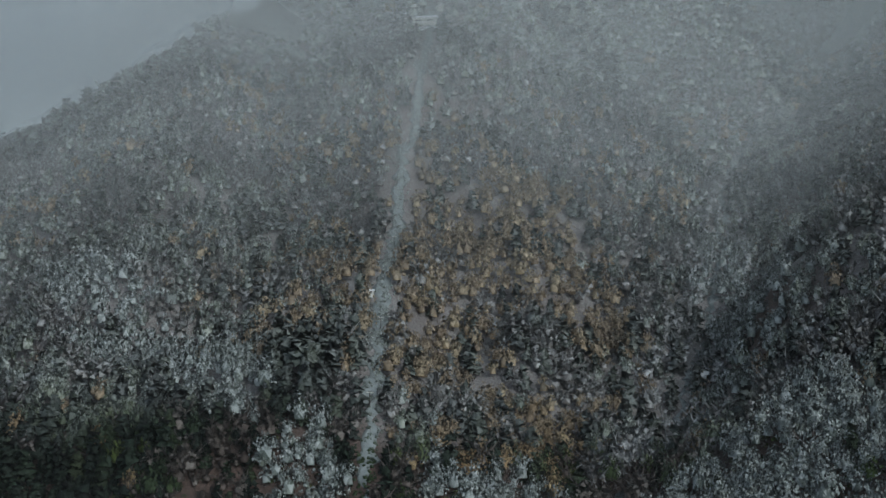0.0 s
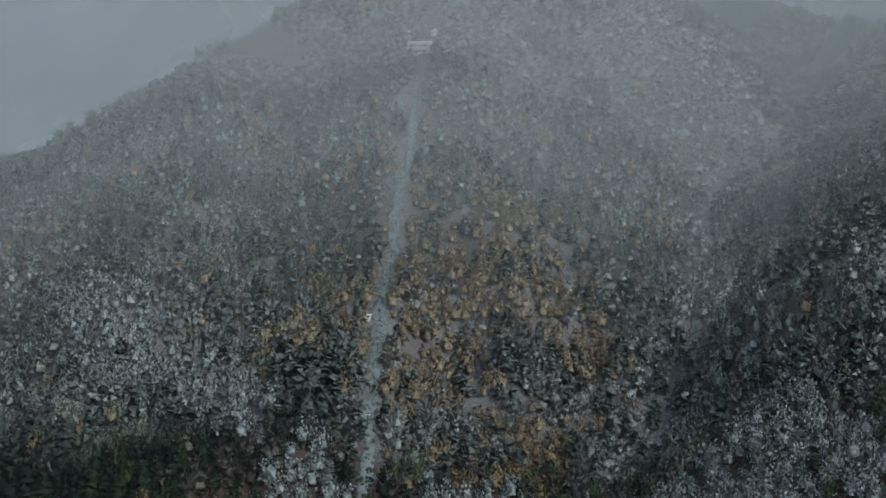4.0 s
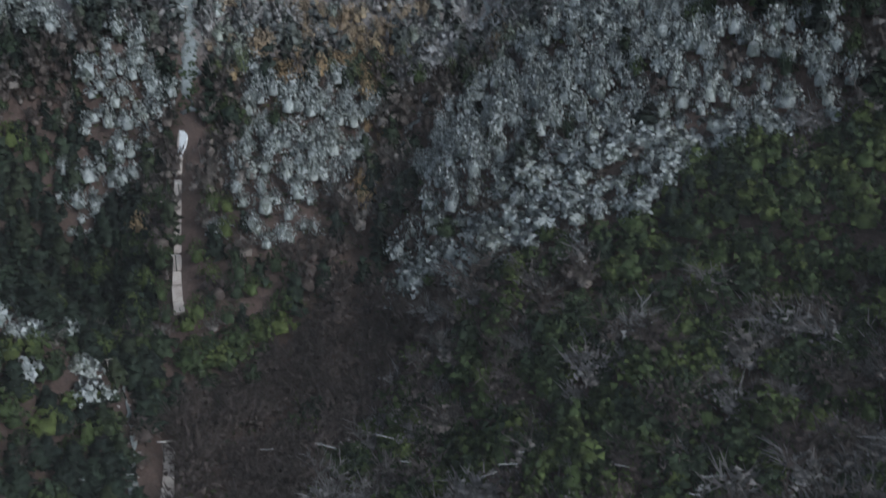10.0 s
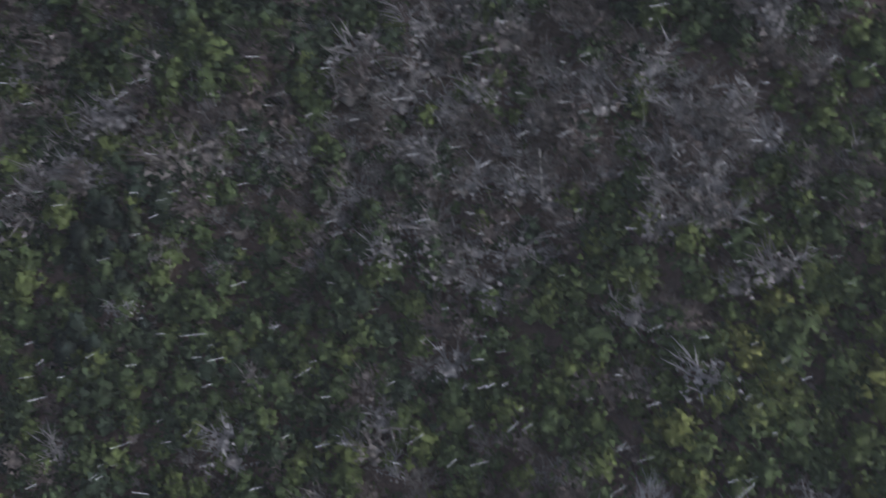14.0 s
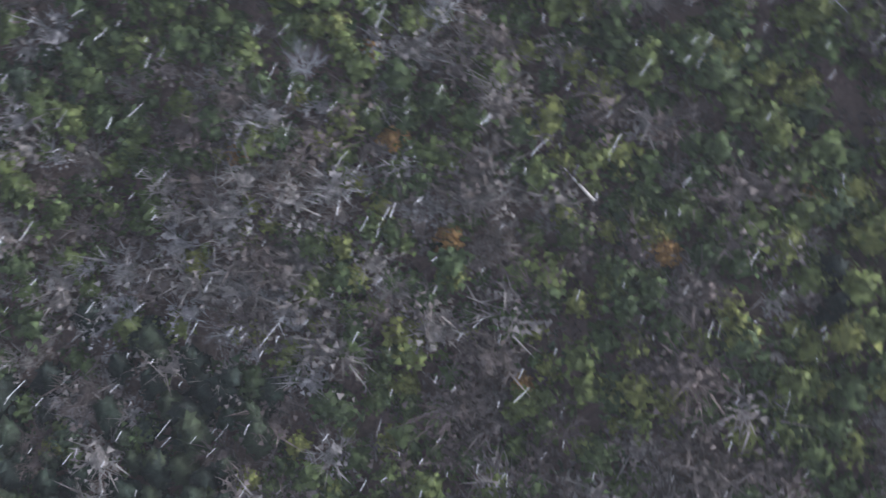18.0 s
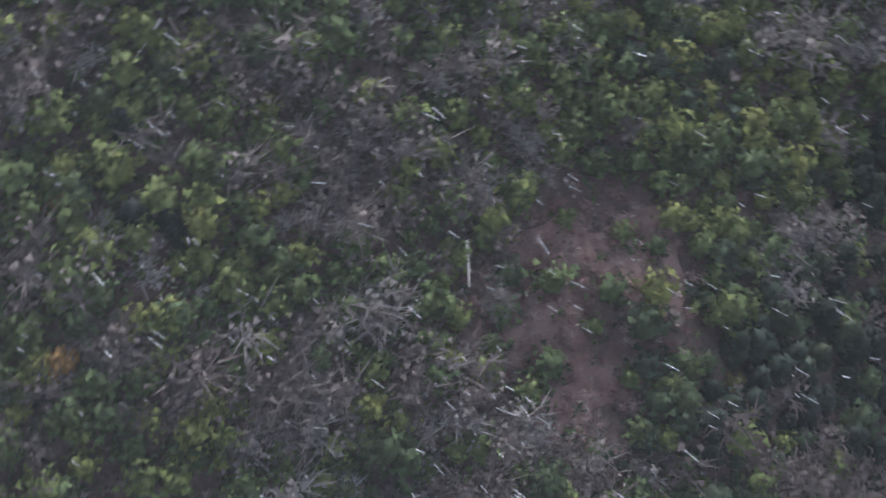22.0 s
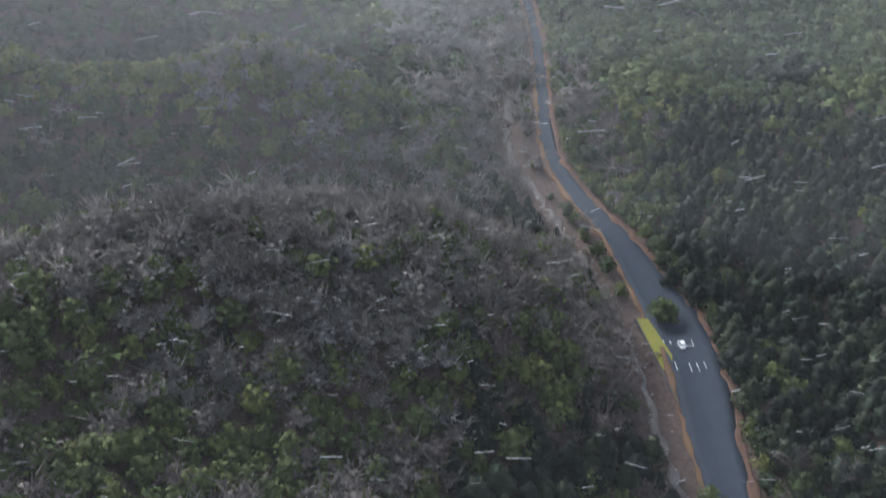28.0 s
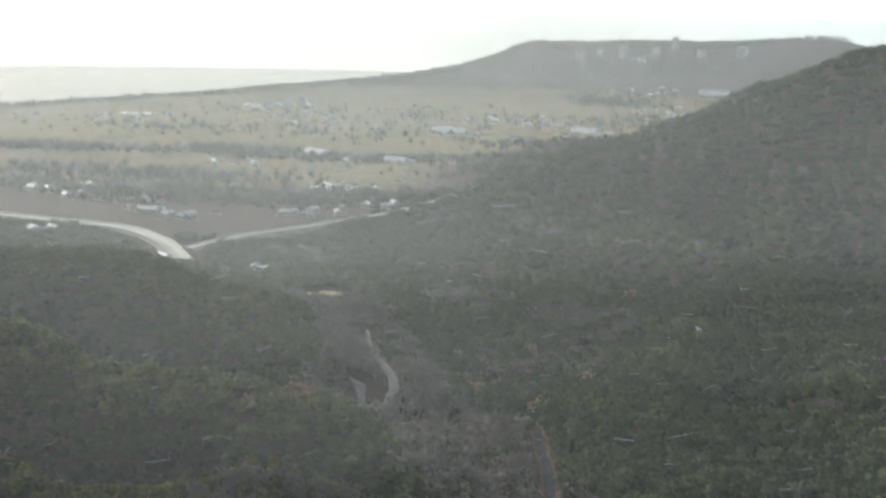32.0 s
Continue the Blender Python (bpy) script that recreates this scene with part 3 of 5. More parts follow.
def scatter(step, keep, rmin, rmax, az0, az1, seed):
    """Jittered places round the hover point, between two radii and two bearings (degrees clockwise from +y)."""
    rng = np.random.default_rng(seed)
    g = np.arange(-rmax, rmax, step)
    X, Y = np.meshgrid(g, g)
    X, Y = X.ravel(), Y.ravel()
    X = X + rng.uniform(-0.5, 0.5, X.shape) * step
    Y = Y + rng.uniform(-0.5, 0.5, Y.shape) * step
    R = np.hypot(X, Y)
    A = (np.degrees(np.arctan2(X, Y)) - az0) % 360
    m = (R >= rmin) & (R < rmax) & (A <= az1 - az0) & (rng.uniform(0, 1, X.shape) < keep)
    X, Y = X[m], Y[m]
    road_x = np.interp(-Y, [-ROAD[0][1]] + [-q[1] for q in ROAD[1:]], [q[0] for q in ROAD])
    room = np.where(X < road_x, np.where((Y < -195) & (Y > -300), 14.5, np.where(Y < -300, 9.5, 7.0)), np.where((Y < -205) & (Y > -300), 12.0, np.where(Y < -300, 9.5, 7.5)))
    off = (line_distance(X, Y, ROAD) > room) & (line_distance(X, Y, CREEK) > np.where(Y > 600, 5.0, np.where((Y < -90) & (Y > -480), 5.2, 3.2))) & (line_distance(X, Y, LIFT_SPUR) > np.where(Y < 445, np.where(Y > 375, 2.5, 5.8), np.where(Y < 545, 6.2, np.where(Y > 900, 12.0, 7.5))))
    off &= (line_distance(X, Y, WASH_A) > 12.0) & (line_distance(X, Y, WASH_B) > 12.0) & (np.hypot((X - 128) / 33, (Y + 972) / 26) > 1)
    off &= (np.hypot((X - 25) / 1.0, (Y + 82) / 1.2) > 24) | (rng.uniform(0, 1, X.shape) < 0.25)
    off &= line_distance(X, Y, [(-80, 392), (-71, 350), (-70, 330), (-64, 262)]) > 2.6
    off &= (line_distance(X, Y, HWY_A) > 26) & (line_distance(X, Y, HWY_B) > 22)
    off &= ~((Y < -1250) & (height(X, Y) < -58))
    return X[off], Y[off]


def field(x, y, wl_, ph):
    """A slow wave of -1..1 by which the kinds of tree gather in stands."""
    return (np.sin(x / wl_ + ph) * np.cos(y / (wl_ * 1.3) - ph * 0.7) + 0.6 * np.sin((x + y) / (wl_ * 0.6) + 2 * ph) + 0.5 * np.sin((x - 1.7 * y) / (wl_ * 0.35))) / 1.6


T_BROAD = [broadleaf(125, 10 + i, 0.085, 6 + i % 2) for i in range(7)]
T_MID = [broadleaf(80, 20 + i, 0.078, 5 + i % 2) for i in range(6)]
T_MOUNT = [broadleaf(215, 25 + i, 0.048, 10 + i % 2, 0.62) * np.array([0.95, 0.95, 1.05, 1, 1, 1]) for i in range(6)]
T_MOUNT1 = [broadleaf(125, 35 + i, 0.062, 9 + i % 2, 0.62) * np.array([0.95, 0.95, 1.05, 1, 1, 1]) for i in range(6)]
T_BROAD1 = [broadleaf(60, 30 + i, 0.095, 5) for i in range(6)]
T_BROAD2 = [broadleaf(24, 40 + i, 0.13, 3, 0.9) * np.array([1.3, 1.3, 1.0, 1, 1, 1]) for i in range(4)]
T_BARE = [np.concatenate([bare(85, 50 + i, 0.012), broadleaf(84, 150 + i, 0.052, 6, 0.45, 0.5)]) for i in range(7)]
T_BARE1 = [np.concatenate([bare(44, 60 + i, 0.017, 6), broadleaf(40, 160 + i, 0.085, 4, 0.5, 0.5)]) for i in range(5)]
T_BARE2 = [np.concatenate([bare(12, 65 + i, 0.035, 3), broadleaf(10, 165 + i, 0.17, 2, 0.6, 0.5)]) for i in range(3)]
T_CON = [conifer(120, 70 + i, 0.075, 0.22) for i in range(4)]
T_CON1 = [conifer(70, 80 + i, 0.1, 0.22) for i in range(4)]
T_CON2 = [conifer(20, 90 + i, 0.18, 0.22) for i in range(3)]


# stands of evergreens that hold the snow, as outlines in plan
SNOWY_STANDS = [
    [(66, 557), (89, 565), (123, 581), (155, 594), (173, 588), (182, 531), (190, 474), (222, 432), (228, 415), (212, 378), (178, 390), (143, 386), (110, 382), (87, 392), (65, 400), (30, 437), (36, 457), (49, 457), (56, 522)],
    [(-36, 557), (-6, 579), (27, 607), (41, 569), (23, 538), (4, 475), (-22, 464), (-44, 473), (-37, 502)],
    [(-403, 941), (-305, 814), (-227, 738), (-180, 727), (-120, 608), (-126, 575), (-159, 608), (-206, 650), (-241, 657), (-284, 720), (-348, 814)],
    [(-122, 347), (-109, 366), (-89, 388), (-77, 377), (-88, 353), (-102, 349), (-119, 334)],
    [(-122, 564), (-93, 584), (-72, 556), (-77, 539), (-85, 529), (-93, 516), (-122, 515), (-134, 523), (-112, 535), (-110, 543)],
    [(165, 905), (230, 1100), (215, 863), (185, 694), (158, 669), (153, 771)]]


def inside(x, y, outline):
    hit_ = np.zeros(np.shape(x), bool)
    for (ax, ay), (bx, by) in zip(outline, outline[1:] + outline[:1]):
        hit_ ^= ((ay > y) != (by > y)) & (x < (bx - ax) * (y - ay) / (by - ay + 1e-9) + ax)
    return hit_


def woods(x, y, broad, bare_t, con, hs, seed, bare_bias=0.0, con_bias=-0.75, russet_bias=-0.6, mix=1.0, odd=0.0, rus_mix=0.4, calm=1.0, wide=1.0):
    rng = np.random.default_rng(seed)
    # dark cedars in hollows, pale leafless oak on crests: hill shading put into colour
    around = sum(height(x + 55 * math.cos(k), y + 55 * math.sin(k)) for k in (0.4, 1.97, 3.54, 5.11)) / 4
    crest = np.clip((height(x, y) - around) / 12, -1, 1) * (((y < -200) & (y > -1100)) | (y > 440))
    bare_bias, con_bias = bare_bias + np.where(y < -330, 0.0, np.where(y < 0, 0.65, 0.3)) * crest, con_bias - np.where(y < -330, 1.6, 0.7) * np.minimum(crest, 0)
    h = hs * rng.uniform(0.65, 1.3, len(x))
    f1 = field(x, y, 42.0, 1.0) + rng.normal(0, 0.55 * mix, len(x)) + bare_bias
    f2 = field(x, y, 60.0, 3.0) + rng.normal(0, 0.35 * mix, len(x)) + con_bias
    f3 = field(x, y, 90.0, 5.0) + rng.normal(0, rus_mix, len(x)) + russet_bias
    jx, jy = x + rng.normal(0, 3, len(x)), y + rng.normal(0, 3, len(x))
    is_snowy = (y > 250) & np.logical_or.reduce([inside(jx, jy, s) for s in SNOWY_STANDS]) & (rng.uniform(0, 1, len(x)) < np.where((x < -60) & (y < 420), 0.55, 0.96))
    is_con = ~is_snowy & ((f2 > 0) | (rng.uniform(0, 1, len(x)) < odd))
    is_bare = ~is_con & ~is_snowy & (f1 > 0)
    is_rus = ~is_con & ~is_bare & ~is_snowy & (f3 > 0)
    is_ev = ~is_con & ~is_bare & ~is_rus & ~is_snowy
    t = 0.42 + (rng.uniform(0, 1, len(x)) ** 1.2 - 0.42) * calm
    t = np.where(is_bare & (y > 40) & (y < 420) & (rng.uniform(0, 1, len(x)) < 0.42), 0.88 + 0.09 * t, np.where(is_bare, t * 0.9, t))
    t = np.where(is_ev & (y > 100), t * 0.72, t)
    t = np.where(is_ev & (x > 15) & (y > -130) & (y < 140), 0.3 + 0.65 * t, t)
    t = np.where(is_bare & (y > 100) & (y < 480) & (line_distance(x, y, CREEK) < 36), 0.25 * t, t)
    # deep shade west of the road put into the evergreen tone
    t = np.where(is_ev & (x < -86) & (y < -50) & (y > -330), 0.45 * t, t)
    # leafless tone raised to lighten the backlit southern slopes
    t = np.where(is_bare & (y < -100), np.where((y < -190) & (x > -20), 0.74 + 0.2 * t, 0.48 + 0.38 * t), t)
    # shade between stream and road put into the leafless tone
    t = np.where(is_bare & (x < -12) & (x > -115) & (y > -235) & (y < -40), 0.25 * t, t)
    # evergreen tone raised there too, against the backlight
    t = np.where(is_ev & (y < -150) & (y > -330) & (x > -60), 0.55 + 0.4 * t, t)
    # the same hill shading in evergreen tone: lighter crests, darker hollows
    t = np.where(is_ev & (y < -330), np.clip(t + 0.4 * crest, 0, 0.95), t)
    t = np.where(is_bare & (y > 600) & (line_distance(x, y, CREEK) < 26), 0.965 + 0.03 * t, t)
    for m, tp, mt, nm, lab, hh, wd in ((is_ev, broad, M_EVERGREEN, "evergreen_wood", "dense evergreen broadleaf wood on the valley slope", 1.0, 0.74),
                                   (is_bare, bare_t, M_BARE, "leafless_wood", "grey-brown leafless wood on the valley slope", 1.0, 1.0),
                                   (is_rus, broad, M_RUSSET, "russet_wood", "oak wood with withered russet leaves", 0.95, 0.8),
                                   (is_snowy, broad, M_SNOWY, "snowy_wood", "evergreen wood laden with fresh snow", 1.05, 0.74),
                                   (is_con, con, M_CEDAR, "cedar_wood", "dark green cedar wood on the slope, partly standing in for shade", 1.25, 1.45)):
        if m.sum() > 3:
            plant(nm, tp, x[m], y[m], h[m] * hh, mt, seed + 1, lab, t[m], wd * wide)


# near slopes under and round the hover point
NEAR = [scatter(5.3, 0.98, 0, 250, -32, 35, 1), scatter(5.2, 0.98, 0, 250, 35, 60, 15), scatter(5.2, 0.98, 0, 300, 60, 150, 11), scatter(5.2, 0.98, 0, 440, 150, 215, 12), scatter(6.0, 0.97, 0, 300, 215, 240, 13)]
x, y = (np.concatenate([q[i] for q in NEAR]) for i in (0, 1))
x2, y2 = scatter(6.4, 0.99, 250, 440, -32, 55, 14)
for x, y, h_, sd_ in ((x, y, 8.4, 101), (x2, y2, 11.8, 111)):
    # con_bias also adds dark cedars as shade in the valley bottom and roadside
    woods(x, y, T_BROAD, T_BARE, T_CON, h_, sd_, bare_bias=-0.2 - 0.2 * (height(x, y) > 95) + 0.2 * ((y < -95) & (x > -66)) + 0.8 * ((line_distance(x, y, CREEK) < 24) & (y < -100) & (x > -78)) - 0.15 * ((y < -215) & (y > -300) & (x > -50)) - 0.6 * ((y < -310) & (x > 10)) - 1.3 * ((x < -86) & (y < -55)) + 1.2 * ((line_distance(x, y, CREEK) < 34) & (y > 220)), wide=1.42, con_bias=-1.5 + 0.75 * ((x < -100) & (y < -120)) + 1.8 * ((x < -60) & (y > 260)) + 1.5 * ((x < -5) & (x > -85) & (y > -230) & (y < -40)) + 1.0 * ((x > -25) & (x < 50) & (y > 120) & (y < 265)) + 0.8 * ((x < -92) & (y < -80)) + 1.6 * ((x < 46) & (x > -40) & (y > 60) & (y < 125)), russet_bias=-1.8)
# the mountain across the valley
for step, r0, r1, tpl, h_, sd_ in ((8.0, 440, 720, T_MOUNT, 16.5, 2), (9.0, 720, 1000, T_MOUNT1, 18.0, 22), (10.0, 1000, 1250, T_BROAD1, 19.0, 24)):
    x, y = scatter(step, 0.99, r0, r1, -32, 42, sd_)
    warm = 1.5 * np.exp(-((x + 12) / 130) ** 2 - ((y - 850) / 230) ** 2)
    gully = line_distance(x, y, CREEK) < 26
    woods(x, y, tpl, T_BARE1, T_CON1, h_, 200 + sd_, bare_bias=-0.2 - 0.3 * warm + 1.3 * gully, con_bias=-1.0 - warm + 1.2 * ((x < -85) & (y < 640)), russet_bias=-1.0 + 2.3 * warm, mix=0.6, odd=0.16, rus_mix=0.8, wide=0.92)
x, y = scatter(10.5, 0.98, 1250, 1700, -32, 32, 21)
woods(x, y, T_BROAD2, T_BARE2, T_CON2, 18.0, 211, bare_bias=-0.2, con_bias=-0.8, russet_bias=-0.9, wide=1.1)
# the lower valley towards the lake: green hills, a brown leafless valley floor, lush woods beyond the road
x, y = scatter(7.6, 0.98, 440, 1000, 145, 212, 3)
floor_ = line_distance(x, y, CREEK) < 45
west_ = (x < -62) & (y > -575)
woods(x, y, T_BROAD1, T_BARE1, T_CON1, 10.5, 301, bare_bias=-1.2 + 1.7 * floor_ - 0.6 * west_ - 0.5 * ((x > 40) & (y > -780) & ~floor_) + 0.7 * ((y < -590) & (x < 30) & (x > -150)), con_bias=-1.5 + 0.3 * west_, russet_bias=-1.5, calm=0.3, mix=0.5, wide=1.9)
x, y = scatter(12.5, 0.97, 1000, 2300, 140, 218, 4)
woods(x, y, T_BROAD2, T_BARE2, T_CON2, 10.5, 401, bare_bias=-1.0, con_bias=-1.7, russet_bias=-1.9, calm=0.25, mix=0.5, wide=1.9)
x, y = scatter(5.6, 0.98, 400, 680, -32, -6, 23)
m = (x < -70) & (height(x, y) < 150)
woods(x[m], y[m], T_MID, T_BARE1, T_CON1, 9.5, 311, bare_bias=-0.5, con_bias=0.5, russet_bias=-2.0)
# slopes that close the place at the sides
x, y = scatter(30.0, 0.95, 300, 1500, 42, 145, 6)
woods(x, y, T_BROAD2, T_BARE2, T_CON2, 22.0, 601, wide=1.6)
x, y = scatter(7.0, 0.97, 0, 260, 240, 335, 8)
woods(x, y, T_BROAD1, T_BARE1, T_CON1, 9.0, 711, bare_bias=-0.2, con_bias=-1.2, russet_bias=-1.3)
x, y = scatter(30.0, 0.95, 260, 1500, 240, 328, 7)
woods(x, y, T_BROAD2, T_BARE2, T_CON2, 22.0, 701, wide=1.6)
# undergrowth that fills the gaps between the near crowns
T_SHRUB = [broadleaf(22, 95 + i, 0.13, 3, 0.0) * np.array([1.5, 1.5, 0.8, 1, 1, 1]) for i in range(5)]
for az0, az1, mt_, nm_, lab_, sd_ in ((-25, 240, M_BARE, "leafless_undergrowth", "low leafless undergrowth between the trees", 83), (-25, 240, M_EVERGREEN, "evergreen_undergrowth", "low evergreen undergrowth between the trees", 84)):
    x, y = scatter(6.0, 0.9, 0, 330, az0, az1, sd_)
    xf, yf = scatter(6.6, 0.9, 330, 620, -32, 40, sd_ + 4)
    x, y = np.append(x, xf), np.append(y, yf)
    rg = np.random.default_rng(sd_)
    plant(nm_, T_SHRUB, x, y, rg.uniform(2.2, 5.0, len(x)), mt_, sd_, lab_, rg.uniform(0, 0.7, len(x)))
# trees that lean over both edges of the road
for edge_, sg, gap, nm_seed in ((WEST_EDGE, -1, 3.4, 81), (EAST_EDGE, 1, 5.5, 82)):
    rg = np.random.default_rng(nm_seed)
    q = smooth_line(ROAD, 3.2)
    tq = np.gradient(q, axis=0)
    tq /= np.linalg.norm(tq, axis=1, keepdims=True)
    w_ = np.interp(np.linspace(0, 1, len(q)), np.linspace(0, 1, len(edge_)), edge_)
    w_ = w_ + sg * (gap + rg.uniform(0, 3.5, len(q)))
    x, y = q[:, 0] - tq[:, 1] * w_, q[:, 1] + tq[:, 0] * w_
    m = (y < -100) & ((sg < 0) | (rg.uniform(0, 1, len(q)) < 0.35)) & (line_distance(x, y, CREEK) > 3.5) & ~((sg > 0) & (y < -225) & (y > -290))
    plant("roadside_wood", T_BROAD, x[m], y[m], rg.uniform(4.5, 8.0, m.sum()), M_EVERGREEN, nm_seed, "dark evergreen trees leaning over the road's edge")

# ---- things ----
def hz(px, py):
    return float(height(np.array([px]), np.array([py]))[0])


def box(bm, sx, sy, sz, x=0.0, y=0.0, z=0.0, turn=0.0, bevel=0.0, taper=1.0):
    """A box that stands on z, its top narrowed by taper."""
    r = bmesh.ops.create_cube(bm, size=1.0)
    vs = r["verts"]
    for v in vs:
        k = taper if v.co.z > 0 else 1.0
        v.co = Vector((v.co.x * sx * k, v.co.y * sy * k, (v.co.z + 0.5) * sz))
    if bevel:
        es = list({e for v in vs for e in v.link_edges})
        vs = bmesh.ops.bevel(bm, geom=es, offset=bevel, segments=2, affect="EDGES")["verts"]
        vs = list({v for v in bm.verts if v in set(vs)})
    bmesh.ops.transform(bm, matrix=pose(x, y, z, 0, 0, turn), verts=vs)
    return bm


def rod(bm, a, b, r0, r1=None, seg=8):
    """A round bar from a to b."""
    a, b = Vector(a), Vector(b)
    d = b - a
    m = Matrix.Translation((a + b) / 2) @ d.to_track_quat("Z", "Y").to_matrix().to_4x4()
    bmesh.ops.create_cone(bm, cap_ends=True, segments=seg, radius1=r0, radius2=r0 if r1 is None else r1, depth=d.length, matrix=m)
    return bm


def thing(name, x, y, z, turn, label, category, group=""):
    ob = new(name)
    ob.empty_display_size = 0.5
    ob.matrix_world = pose(x, y, z, 0, 0, turn)
    return tagged(ob, label, category, group)


def bm_new():
    return bmesh.new()


def rock_mesh(name, seed, material):
    rng = np.random.default_rng(seed)
    bm = bm_new()
    bmesh.ops.create_icosphere(bm, subdivisions=1, radius=0.5)
    for v in bm.verts:
        v.co *= rng.uniform(0.75, 1.2)
        v.co.z *= 0.7
    me = bpy.data.meshes.new(name)
    bm.to_mesh(me)
    bm.free()
    me.materials.append(material)
    return me


M_WHITE = plain("white_car_paint", (0.74, 0.76, 0.78), (0.8, 0.82, 0.84), 0.2, 0.25, 0.0)
M_GLASS = plain("dark_car_glass", (0.015, 0.018, 0.02), (0.03, 0.035, 0.04), 0.5, 0.08, 0.0)
M_RUBBER = plain("tyre_rubber", (0.015, 0.015, 0.015), (0.03, 0.03, 0.03), 3.0, 0.9, 0.1)
M_LAMP = plain("headlight_plastic", (0.5, 0.52, 0.55), (0.7, 0.7, 0.7), 3.0, 0.15, 0.0)
M_POLE = plain("dark_concrete_pole", (0.045, 0.042, 0.04), (0.09, 0.085, 0.08), 1.0, 0.85, 0.2)
M_STEEL = plain("galvanised_steel", (0.4, 0.42, 0.43), (0.6, 0.62, 0.63), 1.0, 0.4, 0.1)
M_WALL = plain("pale_render", (0.5, 0.5, 0.49), (0.74, 0.73, 0.7), 0.4, 0.9, 0.1)
M_ROOF = plain("blue_grey_roof_tiles", (0.14, 0.16, 0.19), (0.3, 0.33, 0.37), 0.5, 0.6, 0.3)
M_SNOWROOF = plain("snow_covered_roof", (0.66, 0.7, 0.74), (0.8, 0.82, 0.85), 0.3, 0.9, 0.3)
M_WINDOW = plain("window_glass", (0.03, 0.04, 0.05), (0.08, 0.09, 0.1), 0.5, 0.1, 0.0)
M_BARK = plain("bark", (0.06, 0.045, 0.036), (0.13, 0.1, 0.08), 2.0, 0.95, 0.6)
M_PALEWOOD = plain("bleached_dead_wood", (0.3, 0.27, 0.24), (0.52, 0.49, 0.45), 0.8, 0.9, 0.4)
M_HIGHWAY = plain("pale_concrete_carriageway", (0.42, 0.41, 0.37), (0.6, 0.58, 0.52), 0.05, 0.6, 0.1)
M_BANK = plain("eroded_earth", (0.085, 0.048, 0.042), (0.26, 0.175, 0.15), 0.8, 0.95, 1.0, 9.0)
M_TRACK = plain("trodden_snow_and_earth", (0.2, 0.16, 0.14), (0.6, 0.56, 0.53), 0.22, 0.9, 0.6)
M_FIELD = plain("straw_stubble", (0.3, 0.25, 0.15), (0.5, 0.43, 0.28), 0.1, 0.95, 0.3)

# wash-outs of pale gravel down the valley
for line, wl0, nm in ((WASH_A, [1.2, 3.2, 4.2, 2.2], "gravel_wash"), (WASH_B, [5.5, 3.2, 1.4], "gravel_wash")):
    w = ribbon(nm, line, [-q for q in wl0], wl0, -0.8, M_STONE, 0.5, 9)
    tagged(w, "pale gravel wash of the stream among leafless trees", "gravel", kind="structure")

# stones of the stream bed, seen best beside the road
rocks = [rock_mesh("boulder", 20 + i, M_STONE) for i in range(5)]
rr = np.random.default_rng(31)
sl = smooth_line(CREEK[13:25], 1.7)
for q in sl[rr.permutation(len(sl))[:240]]:
    px, py = q[0] + rr.normal(0, 1.3), q[1] + rr.normal(0, 1.3)
    o = new("boulder", rocks[rr.integers(0, 5)])
    s = rr.uniform(0.5, 1.7)
    o.matrix_world = pose(px, py, hz(px, py) + 0.35, *(rr.uniform(0, 40, 3))) @ Matrix.Diagonal((s, s * rr.uniform(0.7, 1.2), s, 1))
    o.parent = stream


# eroded bank under the hover point
def patch(name, cx, cy, rx, ry, lift, material, label, category, seed, n=36, rings=12):
    rng = np.random.default_rng(seed)
    a = np.linspace(0, 2 * np.pi, n, endpoint=False)
    edge = 1 + 0.16 * np.sin(3 * a + 1) + 0.1 * np.sin(7 * a) + rng.normal(0, 0.04, n)
    co, idx = [], []
    for k in range(rings + 1):
        f = k / rings
        co.append(np.stack([cx + rx * f * edge * np.cos(a), cy + ry * f * edge * np.sin(a)], 1))
    p = np.concatenate(co)
    z = height(p[:, 0], p[:, 1]) + lift
    z[-n:] -= lift + 0.8
    for k in range(rings):
        for i in range(n):
            j = (i + 1) % n
            idx.append((k * n + i, (k + 1) * n + i, (k + 1) * n + j, k * n + j))
    ob = fast_mesh(name, np.column_stack([p, z]), 4, material, index=np.array(idx), smooth=True)
    return tagged(ob, label, category, kind="structure")


bank = patch("eroded_bank", 25, -82, 20, 26, 0.5, M_BANK, "eroded slope of bare brown earth and pale rock", "bank", 3)
M_SCREE = plain("brown_scree", (0.14, 0.1, 0.085), (0.36, 0.29, 0.24), 0.6, 0.95, 0.8)
brocks = [rock_mesh("rock", 40 + i, M_SCREE) for i in range(4)]
for i in range(260):
    px, py = 25 + rr.normal(0, 9), -82 + rr.normal(0, 12)
    o = new("rock", brocks[i % 4])
    s = rr.uniform(0.4, 1.2)
    o.matrix_world = pose(px, py, hz(px, py) + 0.5, *(rr.uniform(0, 60, 3))) @ Matrix.Diagonal((s * 1.6, s, s * 0.8, 1))
    o.parent = bank
sh = np.random.default_rng(63)
M_REDTWIG = foliage("reddish_twigs", [(0.0, (0.17, 0.092, 0.085)), (0.5, (0.26, 0.165, 0.15)), (1.0, (0.36, 0.27, 0.25))], 0.0, 0.0)
